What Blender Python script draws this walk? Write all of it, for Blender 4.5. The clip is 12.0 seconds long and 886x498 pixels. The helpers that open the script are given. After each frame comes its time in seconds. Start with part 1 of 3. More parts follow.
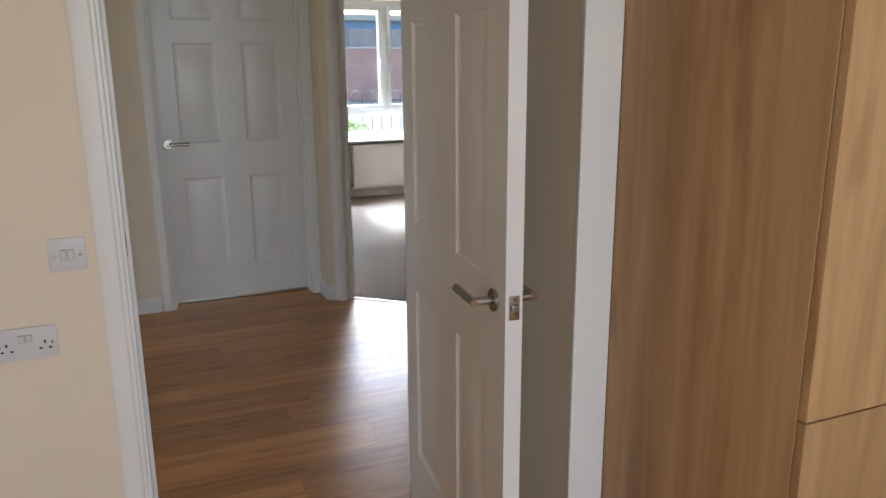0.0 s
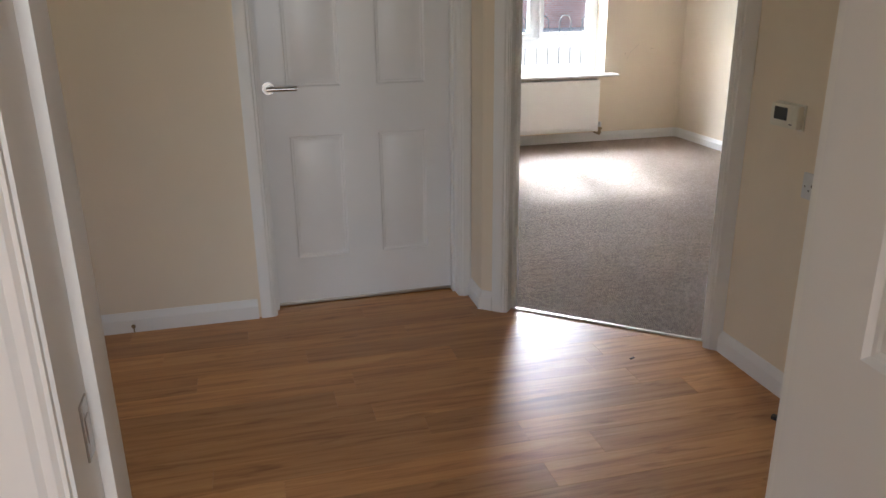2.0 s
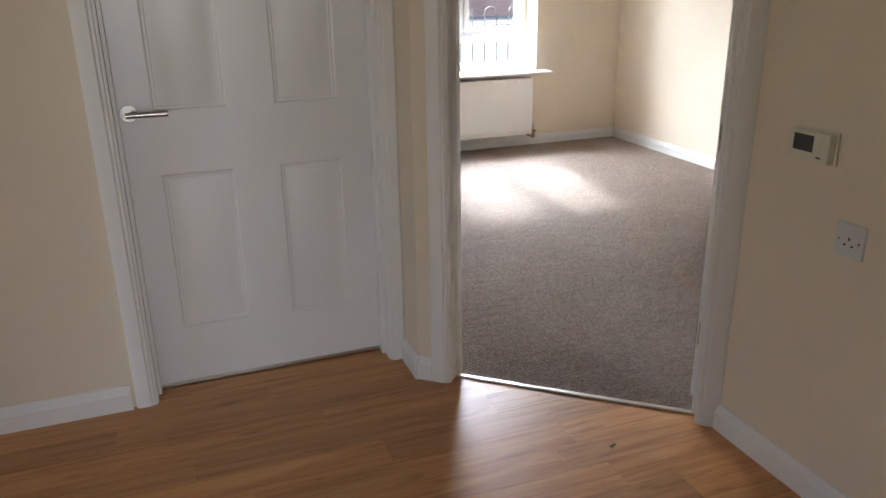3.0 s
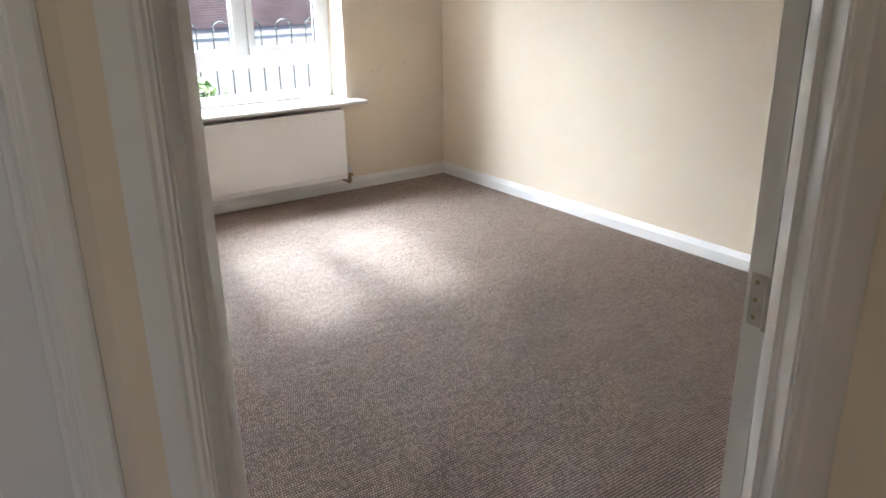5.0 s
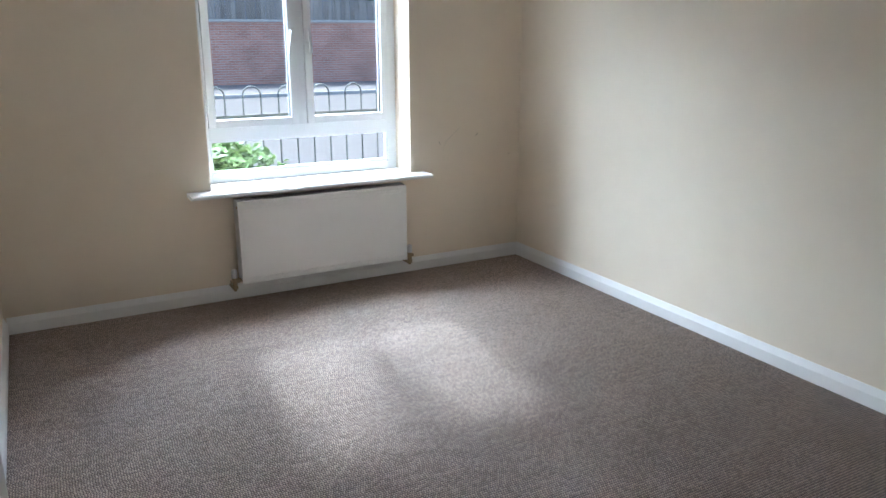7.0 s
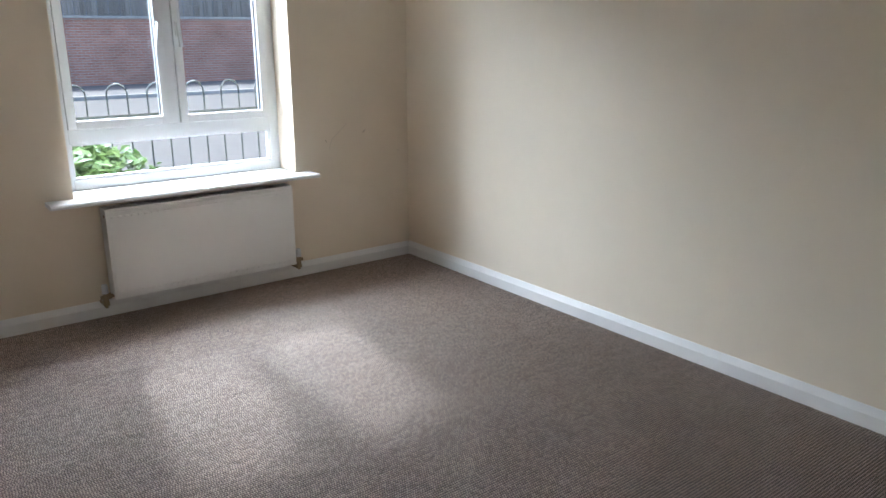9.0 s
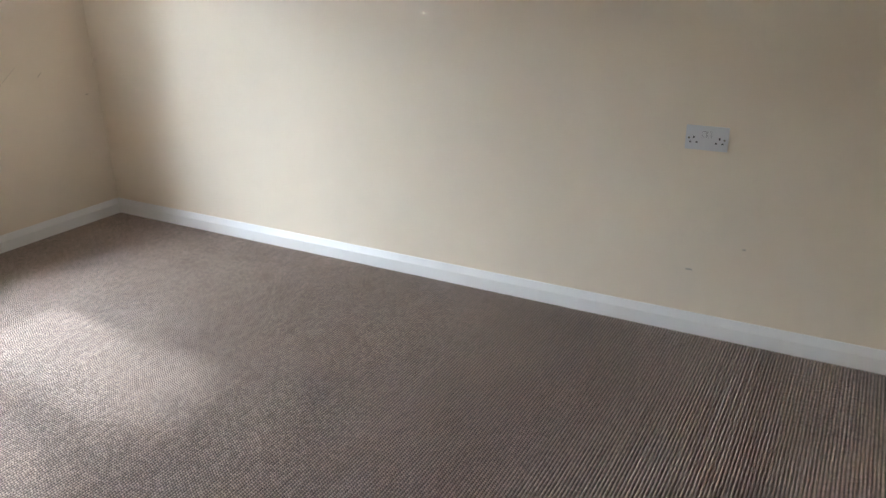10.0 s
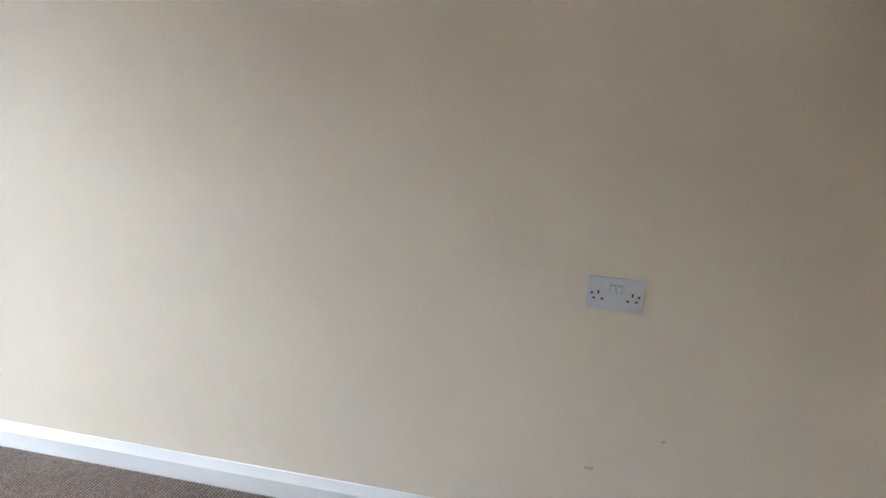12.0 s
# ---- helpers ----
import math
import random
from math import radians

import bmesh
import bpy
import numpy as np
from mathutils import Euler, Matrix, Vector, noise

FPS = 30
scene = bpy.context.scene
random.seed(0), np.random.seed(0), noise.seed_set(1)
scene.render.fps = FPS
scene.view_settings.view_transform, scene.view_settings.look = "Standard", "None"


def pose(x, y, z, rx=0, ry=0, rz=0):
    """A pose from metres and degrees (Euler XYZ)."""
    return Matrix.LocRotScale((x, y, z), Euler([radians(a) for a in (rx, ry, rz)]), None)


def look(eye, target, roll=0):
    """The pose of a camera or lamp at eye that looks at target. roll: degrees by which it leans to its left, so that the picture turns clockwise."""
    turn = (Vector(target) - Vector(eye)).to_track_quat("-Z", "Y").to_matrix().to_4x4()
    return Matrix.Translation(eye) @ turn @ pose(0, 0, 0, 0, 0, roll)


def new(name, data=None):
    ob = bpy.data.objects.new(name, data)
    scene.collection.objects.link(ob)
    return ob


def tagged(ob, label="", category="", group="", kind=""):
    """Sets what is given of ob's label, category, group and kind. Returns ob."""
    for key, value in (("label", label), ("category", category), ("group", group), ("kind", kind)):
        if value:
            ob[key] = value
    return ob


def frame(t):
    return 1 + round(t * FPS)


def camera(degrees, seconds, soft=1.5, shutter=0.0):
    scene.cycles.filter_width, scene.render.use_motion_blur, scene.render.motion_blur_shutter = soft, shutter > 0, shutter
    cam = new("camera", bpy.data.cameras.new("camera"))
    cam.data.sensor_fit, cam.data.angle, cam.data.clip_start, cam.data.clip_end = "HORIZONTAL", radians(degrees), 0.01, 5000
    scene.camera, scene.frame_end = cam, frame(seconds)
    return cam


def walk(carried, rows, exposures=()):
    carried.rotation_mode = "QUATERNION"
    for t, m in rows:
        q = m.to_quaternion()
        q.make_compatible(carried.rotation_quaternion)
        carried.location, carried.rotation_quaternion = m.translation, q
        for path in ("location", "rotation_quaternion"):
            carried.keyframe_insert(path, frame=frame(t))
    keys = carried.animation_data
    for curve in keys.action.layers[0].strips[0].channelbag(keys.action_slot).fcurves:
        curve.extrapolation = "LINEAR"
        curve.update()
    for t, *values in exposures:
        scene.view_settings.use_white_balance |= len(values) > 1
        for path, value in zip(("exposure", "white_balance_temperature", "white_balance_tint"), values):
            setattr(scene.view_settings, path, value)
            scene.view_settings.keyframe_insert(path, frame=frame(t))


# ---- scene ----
cam = camera(60.6, 12.0)
PATH = [
    (0, (0.136, -0.389, 1.476), (0.888, 1.4, 0.991), -0.4),
    (0.5, (0.156, -0.016, 1.427), (0.742, 1.818, 0.886), -0.4),
    (1, (0.19, 0.34, 1.423), (0.696, 2.185, 0.839), -0.5),
    (1.5, (0.253, 0.702, 1.417), (0.71, 2.547, 0.796), -0.4),
    (2, (0.295, 1.089, 1.388), (0.761, 2.922, 0.738), -0.7),
    (2.5, (0.357, 1.434, 1.381), (0.904, 3.238, 0.713), -0.6),
    (3, (0.477, 1.79, 1.398), (1.132, 3.554, 0.719), -0.9),
    (3.5, (0.597, 2.109, 1.385), (1.407, 3.805, 0.701), -0.6),
    (5.3, (1.147, 3.164, 1.397), (2.239, 4.698, 0.722), -1.0),
    (5.5, (1.194, 3.229, 1.406), (2.282, 4.763, 0.727), -1.2),
    (6, (1.351, 3.382, 1.385), (2.406, 4.947, 0.723), -1.1),
    (6.5, (1.441, 3.458, 1.434), (2.418, 5.089, 0.813), -0.5),
    (7, (1.48, 3.478, 1.441), (2.399, 5.17, 0.901), -0.1),
    (7.2, (1.44, 3.527, 1.477), (2.364, 5.228, 0.977), 0.1),
    (8.8, (1.505, 3.565, 1.413), (2.58, 5.183, 0.935), -0.4),
    (9, (1.535, 3.627, 1.409), (2.701, 5.157, 0.864), -0.2),
    (9.5, (1.605, 3.786, 1.405), (3.026, 5.019, 0.728), -0.9),
    (10, (1.579, 3.895, 1.395), (3.193, 4.822, 0.662), -1.1),
    (10.5, (1.68, 4.043, 1.242), (3.46, 4.707, 0.62), 0.8),
    (11, (1.856, 4.118, 1.186), (3.729, 4.663, 0.745), 0.8),
    (11.5, (2.06, 4.273, 1.223), (3.984, 4.66, 0.837), 0.8),
    (12, (2.332, 4.452, 1.262), (4.249, 4.842, 0.845), 4.1),
]
EXPOSURES = [(0, 2.2, 6100, 9), (1, 2.1, 6250, 11), (2, 2.45, 6400, 13), (3.5, 2.45, 6350, 13), (5.5, 2.15, 6250, 12), (6, 2.0, 5950, 11), (6.5, 1.85, 5750, 9),
             (7.2, 1.7, 5600, 8), (9, 1.55, 5900, 10), (10, 1.9, 6100, 11), (10.5, 2.05, 6150, 11), (11.5, 2.1, 6150, 11), (12, 2.1, 5850, 11)]
walk(cam, [(t, look(eye, aim, lean)) for t, eye, aim, lean in PATH], EXPOSURES)

# ---- world, sun, daylight and hall fill ----
SUN_FROM = Vector((0.10, 1.0, 0.93)).normalized()
world = bpy.data.worlds.new("sky")
scene.world = world
world.use_nodes = True
wn = world.node_tree.nodes
sky = wn.new("ShaderNodeTexSky")
sky.sky_type, sky.sun_disc = "NISHITA", False
sky.sun_elevation = math.asin(SUN_FROM.z)
sky.sun_rotation = math.atan2(SUN_FROM.x, SUN_FROM.y)
sky.dust_density, sky.air_density = 4.0, 1.0
wn["Background"].inputs["Strength"].default_value = 0.15
world.node_tree.links.new(sky.outputs["Color"], wn["Background"].inputs["Color"])

sun = new("sun", bpy.data.lights.new("sun", "SUN"))
sun.data.energy, sun.data.angle, sun.data.color = 2.1, radians(5), (0.98, 0.99, 1.0)
sun.rotation_euler = SUN_FROM.to_track_quat("Z", "Y").to_euler()


def area_lamp(name, eye, aim, width, height, watts, color):
    """An area lamp: sky light through a window's opening, or the hall's added fill."""
    lamp = new(name, bpy.data.lights.new(name, "AREA"))
    lamp.data.shape, lamp.data.size, lamp.data.size_y = "RECTANGLE", width, height
    lamp.data.energy, lamp.data.color = watts, color
    lamp.matrix_world = look(eye, aim)
    return lamp


area_lamp("bedroom_daylight", (2.55, 9.3, 2.95), (2.95, 5.6, 0.5), 3.2, 1.25, 215, (0.82, 0.91, 1.0))
# Added fill: warm light from an unseen, made-up opening west of the hall.
area_lamp("hall_fill", (-2.31, 3.0, 1.05), (0.0, 3.0, 0.9), 0.95, 1.9, 0.6, (1.0, 0.94, 0.86))
area_lamp("kitchen_daylight", (0.3, -3.34, 1.5), (0.3, 0.0, 1.3), 1.5, 1.15, 14, (0.91, 0.96, 1.0))


# ---- materials ----
def material(name, color, rough=0.5, metal=0.0):
    m = bpy.data.materials.new(name)
    m.use_nodes = True
    b = m.node_tree.nodes["Principled BSDF"]
    b.inputs["Base Color"].default_value = (*color, 1)
    b.inputs["Roughness"].default_value = rough
    b.inputs["Metallic"].default_value = metal
    return m


def node(m, kind, **settings):
    n = m.node_tree.nodes.new(kind)
    for key, value in settings.items():
        n.inputs[key].default_value = value
    return n


def link(m, a, out, b, into):
    m.node_tree.links.new(a.outputs[out], b.inputs[into])


def shader(m):
    return m.node_tree.nodes["Principled BSDF"]


def coords(m, scale=(1, 1, 1), turn=0.0):
    tc = node(m, "ShaderNodeTexCoord")
    mp = node(m, "ShaderNodeMapping", Scale=scale, Rotation=(0, 0, radians(turn)))
    link(m, tc, "Object", mp, "Vector")
    return mp


def ramp(m, stops):
    r = node(m, "ShaderNodeValToRGB")
    while len(r.color_ramp.elements) < len(stops):
        r.color_ramp.elements.new(0.5)
    for e, (at, color) in zip(r.color_ramp.elements, stops):
        e.position, e.color = at, (*color, 1)
    return r


def relief(m, height_node, out, strength, distance):
    bump = node(m, "ShaderNodeBump", Strength=strength, Distance=distance)
    link(m, height_node, out, bump, "Height")
    link(m, bump, "Normal", shader(m), "Normal")
    return bump


def painted(name, color, rough, fine=180.0, bump=0.0006, mottling=0.05, blotch=1.3):
    """Paint with roller stipple, soft mottling and a slight change of sheen."""
    m = material(name, color, rough)
    mp = coords(m)
    big = node(m, "ShaderNodeTexNoise", Scale=blotch, Detail=4.0, Roughness=0.6)
    link(m, mp, "Vector", big, "Vector")
    lo = tuple(c * (1 - mottling) for c in color)
    hi = tuple(min(1, c * (1 + mottling * 0.6)) for c in color)
    r = ramp(m, [(0.3, lo), (0.7, hi)])
    link(m, big, "Fac", r, "Fac")
    link(m, r, "Color", shader(m), "Base Color")
    stipple = node(m, "ShaderNodeTexNoise", Scale=fine, Detail=2.0)
    link(m, mp, "Vector", stipple, "Vector")
    relief(m, stipple, "Fac", 0.35, bump)
    spread = node(m, "ShaderNodeMapRange")
    spread.inputs["To Min"].default_value, spread.inputs["To Max"].default_value = rough * 0.85, min(1, rough * 1.15)
    link(m, big, "Fac", spread, "Value")
    link(m, spread, "Result", shader(m), "Roughness")
    return m


WALL = painted("cream_wall_paint", (0.79, 0.69, 0.552), 0.75)
CEILING = painted("white_ceiling_paint", (0.80, 0.79, 0.76), 0.85)
GLOSS = painted("white_gloss_paint", (0.80, 0.79, 0.77), 0.42, fine=40, bump=0.00003, mottling=0.012, blotch=3)
DOOR = painted("white_door_paint", (0.77, 0.76, 0.75), 0.33, fine=140, bump=0.0003, mottling=0.03, blotch=2)
PLASTIC = painted("white_plastic", (0.64, 0.64, 0.645), 0.35, fine=300, bump=0.0001, mottling=0.02)
CREAM_PLASTIC = painted("yellowed_plastic", (0.72, 0.69, 0.58), 0.4, fine=300, bump=0.0001, mottling=0.03)
UPVC = painted("white_upvc", (0.72, 0.74, 0.76), 0.25, fine=40, bump=0.0002, mottling=0.02)
ENAMEL = painted("white_radiator_enamel", (0.78, 0.78, 0.76), 0.3, fine=90, bump=0.0003, mottling=0.02)
FAINT = material("faint_mark", (0.53, 0.47, 0.38), 0.8)
DARK = material("dark_hole", (0.02, 0.02, 0.02), 0.6)
SCREEN = material("grey_liquid_crystal", (0.045, 0.048, 0.045), 0.2)
HINGE_PAINT = painted("paint_flecked_hinge_steel", (0.50, 0.48, 0.44), 0.4, fine=120, bump=0.0004, mottling=0.2, blotch=40)
RUBBER = material("black_plastic", (0.015, 0.015, 0.017), 0.4)
GROUT = painted("bare_screed", (0.10, 0.07, 0.05), 0.9)


def brushed(name, color, rough):
    m = material(name, color, rough, 1.0)
    mp = coords(m, (8, 400, 400))
    n = node(m, "ShaderNodeTexNoise", Scale=3.0, Detail=3.0)
    link(m, mp, "Vector", n, "Vector")
    relief(m, n, "Fac", 0.15, 0.0003)
    return m


STEEL = brushed("brushed_steel", (0.42, 0.40, 0.375), 0.26)
ALUMINIUM = brushed("aluminium_strip", (0.52, 0.50, 0.46), 0.35)
BRASS = brushed("tarnished_brass", (0.32, 0.25, 0.16), 0.35)


def oak_boards(name, tones, along, rough, bump, grain=1.0, per_object=True):
    """Oak with long grain, knots and a tone of its own for each board. along: the axis of the grain."""
    m = material(name, tones[1], rough)
    info = node(m, "ShaderNodeObjectInfo")
    tc = node(m, "ShaderNodeTexCoord")
    shift = node(m, "ShaderNodeVectorMath")
    shift.operation = "ADD"
    link(m, tc, "Object", shift, 0)
    if per_object:
        spread = node(m, "ShaderNodeVectorMath")
        spread.operation = "MULTIPLY"
        spread.inputs[1].default_value = (37.0, 17.0, 23.0)
        link(m, info, "Random", spread, 0)
        link(m, spread, "Vector", shift, 1)
    mp = node(m, "ShaderNodeMapping")
    mp.inputs["Scale"].default_value = tuple(1.6 * grain if a == along else 26 * grain for a in range(3))
    link(m, shift, "Vector", mp, "Vector")
    streak = node(m, "ShaderNodeTexNoise", Scale=1.0, Detail=8.0, Roughness=0.62, Distortion=0.5)
    link(m, mp, "Vector", streak, "Vector")
    r = ramp(m, [(0.28, tones[0]), (0.5, tones[1]), (0.74, tones[2])])
    link(m, streak, "Fac", r, "Fac")
    mp2 = node(m, "ShaderNodeMapping")
    mp2.inputs["Scale"].default_value = tuple(3.0 * grain if a == along else 14 * grain for a in range(3))
    link(m, shift, "Vector", mp2, "Vector")
    knots = node(m, "ShaderNodeTexNoise", Scale=1.0, Detail=3.0, Roughness=0.55)
    link(m, mp2, "Vector", knots, "Vector")
    dark = ramp(m, [(0.60, (1, 1, 1)), (0.72, (0.62, 0.52, 0.42))])
    link(m, knots, "Fac", dark, "Fac")
    mix = node(m, "ShaderNodeMix")
    mix.data_type, mix.blend_type = "RGBA", "MULTIPLY"
    mix.inputs[0].default_value = 0.8
    link(m, r, "Color", mix, 6)
    link(m, dark, "Color", mix, 7)
    hue = node(m, "ShaderNodeHueSaturation")
    value = node(m, "ShaderNodeMapRange")
    value.inputs["To Min"].default_value, value.inputs["To Max"].default_value = 0.80, 1.20
    link(m, info, "Random", value, "Value")
    link(m, value, "Result", hue, "Value")
    link(m, mix, 2, hue, "Color")
    link(m, hue, "Color", shader(m), "Base Color")
    relief(m, streak, "Fac", 0.2, bump)
    smear = node(m, "ShaderNodeTexNoise", Scale=5.0, Detail=5.0)
    link(m, tc, "Object", smear, "Vector")
    gloss = node(m, "ShaderNodeMapRange")
    gloss.inputs["To Min"].default_value, gloss.inputs["To Max"].default_value = rough * 0.75, rough * 1.3
    link(m, smear, "Fac", gloss, "Value")
    link(m, gloss, "Result", shader(m), "Roughness")
    return m


PLANK = oak_boards("oak_effect_plank", ((0.32, 0.130, 0.040), (0.50, 0.235, 0.082), (0.60, 0.32, 0.13)), 0, 0.36, 0.0004, 1.35)
UNIT = oak_boards("light_oak_laminate", ((0.30, 0.17, 0.07), (0.44, 0.265, 0.12), (0.54, 0.35, 0.18)), 2, 0.45, 0.0001, 0.55)


RIB, LOOP = 0.0108, 0.0088      # pitch of the carpet's ribs and of the loops along them


def carpet_material():
    """Brown ribbed loop pile: each loop of the ribs has its own tone, with trodden patches."""
    m = material("brown_loop_carpet", (0.2, 0.13, 0.1), 0.5)
    tc = node(m, "ShaderNodeTexCoord")

    def math_node(kind, a, b=None, c=None):
        n = node(m, "ShaderNodeMath")
        n.operation = kind
        for k, v in enumerate((a, b, c)):
            if isinstance(v, (int, float)):
                n.inputs[k].default_value = v
            elif v is not None:
                m.node_tree.links.new(v, n.inputs[k])
        return n.outputs[0]

    xyz = node(m, "ShaderNodeSeparateXYZ")
    link(m, tc, "Object", xyz, "Vector")
    row = math_node("FLOOR", math_node("DIVIDE", xyz.outputs[1], RIB))
    jog = node(m, "ShaderNodeTexWhiteNoise")
    jog.noise_dimensions = "1D"
    m.node_tree.links.new(row, jog.inputs["W"])
    along = math_node("ADD", math_node("DIVIDE", xyz.outputs[0], LOOP), jog.outputs["Value"])
    cell = node(m, "ShaderNodeCombineXYZ")
    m.node_tree.links.new(math_node("FLOOR", along), cell.inputs[0])
    m.node_tree.links.new(row, cell.inputs[1])
    own = node(m, "ShaderNodeTexWhiteNoise")
    own.noise_dimensions = "2D"
    link(m, cell, "Vector", own, "Vector")
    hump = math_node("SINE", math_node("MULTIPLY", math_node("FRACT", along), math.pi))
    fuzz = node(m, "ShaderNodeTexNoise", Scale=420.0, Detail=2.0, Roughness=0.7)
    link(m, tc, "Object", fuzz, "Vector")
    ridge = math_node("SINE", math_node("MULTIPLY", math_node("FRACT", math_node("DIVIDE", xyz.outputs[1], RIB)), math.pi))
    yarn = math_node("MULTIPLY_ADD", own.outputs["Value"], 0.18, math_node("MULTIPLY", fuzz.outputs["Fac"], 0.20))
    # Dark yarn and the gaps' shade are painted in: darker between ribs and loops.
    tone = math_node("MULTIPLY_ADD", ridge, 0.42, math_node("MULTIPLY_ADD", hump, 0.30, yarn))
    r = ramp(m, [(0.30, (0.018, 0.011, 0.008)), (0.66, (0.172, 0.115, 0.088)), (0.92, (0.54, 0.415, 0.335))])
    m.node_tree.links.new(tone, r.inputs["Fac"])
    wear = node(m, "ShaderNodeTexNoise", Scale=2.2, Detail=5.0, Roughness=0.6)
    link(m, tc, "Object", wear, "Vector")
    shade = ramp(m, [(0.35, (0.86, 0.85, 0.84)), (0.65, (1.0, 1.0, 1.0))])
    link(m, wear, "Fac", shade, "Fac")
    mul = node(m, "ShaderNodeMix")
    mul.data_type, mul.blend_type = "RGBA", "MULTIPLY"
    mul.inputs[0].default_value = 1.0
    link(m, r, "Color", mul, 6)
    link(m, shade, "Color", mul, 7)
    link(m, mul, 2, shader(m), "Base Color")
    bump = node(m, "ShaderNodeBump", Strength=0.6, Distance=0.003)
    m.node_tree.links.new(math_node("MULTIPLY_ADD", fuzz.outputs["Fac"], 0.4, hump), bump.inputs["Height"])
    link(m, bump, "Normal", shader(m), "Normal")
    shader(m).inputs["Sheen Weight"].default_value = 0.35
    shader(m).inputs["Sheen Roughness"].default_value = 0.4
    shader(m).inputs["Sheen Tint"].default_value = (0.95, 0.85, 0.79, 1)
    shader(m).inputs["Specular IOR Level"].default_value = 0.9
    return m


CARPET = carpet_material()


def glass_material():
    m = material("window_glass", (0.95, 0.98, 0.97), 0.0)
    shader(m).inputs["Transmission Weight"].default_value = 1.0
    shader(m).inputs["IOR"].default_value = 1.45
    return m


GLASS = glass_material()


def brickwork():
    m = material("red_brickwork", (0.32, 0.12, 0.08), 0.85)
    tc = node(m, "ShaderNodeTexCoord")
    mp = node(m, "ShaderNodeMapping", Rotation=(radians(90), 0, 0))
    link(m, tc, "Object", mp, "Vector")
    b = node(m, "ShaderNodeTexBrick", Scale=1.0)
    b.inputs["Brick Width"].default_value, b.inputs["Row Height"].default_value = 0.225, 0.075
    b.inputs["Mortar Size"].default_value = 0.01
    b.inputs["Color1"].default_value = (0.58, 0.29, 0.23, 1)
    b.inputs["Color2"].default_value = (0.47, 0.21, 0.16, 1)
    b.inputs["Mortar"].default_value = (0.50, 0.46, 0.42, 1)
    link(m, mp, "Vector", b, "Vector")
    n = node(m, "ShaderNodeTexNoise", Scale=1.2, Detail=6.0)
    link(m, tc, "Object", n, "Vector")
    stain = ramp(m, [(0.35, (0.82, 0.80, 0.78)), (0.6, (1.05, 1.03, 1.02))])
    link(m, n, "Fac", stain, "Fac")
    mul = node(m, "ShaderNodeMix")
    mul.data_type, mul.blend_type = "RGBA", "MULTIPLY"
    mul.inputs[0].default_value = 1.0
    link(m, b, "Color", mul, 6)
    link(m, stain, "Color", mul, 7)
    link(m, mul, 2, shader(m), "Base Color")
    return m


def speckled(name, a, b, scale, rough=0.9):
    m = material(name, a, rough)
    mp = coords(m)
    n = node(m, "ShaderNodeTexNoise", Scale=scale, Detail=8.0, Roughness=0.7)
    link(m, mp, "Vector", n, "Vector")
    r = ramp(m, [(0.35, a), (0.65, b)])
    link(m, n, "Fac", r, "Fac")
    link(m, r, "Color", shader(m), "Base Color")
    relief(m, n, "Fac", 0.4, 0.004)
    return m


BRICK = brickwork()
ASPHALT = speckled("asphalt", (0.09, 0.092, 0.095), (0.13, 0.132, 0.132), 6)
PAVING = speckled("concrete_paving", (0.14, 0.14, 0.14), (0.19, 0.188, 0.185), 4)
STONE = speckled("pale_coping_stone", (0.42, 0.41, 0.40), (0.55, 0.54, 0.52), 5)
GRASS = speckled("ground_earth", (0.10, 0.11, 0.06), (0.16, 0.17, 0.09), 8)
TIMBER = oak_boards("weathered_fence_board", ((0.20, 0.18, 0.16), (0.30, 0.27, 0.25), (0.38, 0.35, 0.33)), 2, 0.85, 0.001)
IRON = painted("dark_railing_paint", (0.05, 0.06, 0.065), 0.5, fine=80)
BLUE = painted("blue_cladding_paint", (0.20, 0.33, 0.55), 0.5, fine=20)


def leaf_material(name, a, b):
    m = material(name, a, 0.5)
    info = node(m, "ShaderNodeNewGeometry")
    r = ramp(m, [(0.0, a), (1.0, b)])
    link(m, info, "Random Per Island", r, "Fac")
    link(m, r, "Color", shader(m), "Base Color")
    return m


LEAF = leaf_material("bush_leaf", (0.07, 0.14, 0.045), (0.20, 0.30, 0.11))
TREE_LEAF = leaf_material("tree_leaf", (0.03, 0.07, 0.03), (0.09, 0.14, 0.06))
BARK = speckled("bark", (0.06, 0.045, 0.03), (0.13, 0.10, 0.07), 9)


# ---- mesh helpers ----
def add_box(bm, x0, x1, y0, y1, z0, z1, m=None):
    vs = [bm.verts.new((x, y, z)) for x in (x0, x1) for y in (y0, y1) for z in (z0, z1)]
    for f in ((0, 1, 3, 2), (4, 6, 7, 5), (0, 4, 5, 1), (2, 3, 7, 6), (0, 2, 6, 4), (1, 5, 7, 3)):
        bm.faces.new([vs[i] for i in f])
    if m is not None:
        bmesh.ops.transform(bm, matrix=m, verts=vs)
    return vs


def box(*limits, m=None, bevel=0.0):
    bm = bmesh.new()
    add_box(bm, *limits, m=m)
    if bevel:
        bmesh.ops.bevel(bm, geom=bm.edges[:], offset=bevel, segments=2, profile=0.7, affect="EDGES")
    return bm


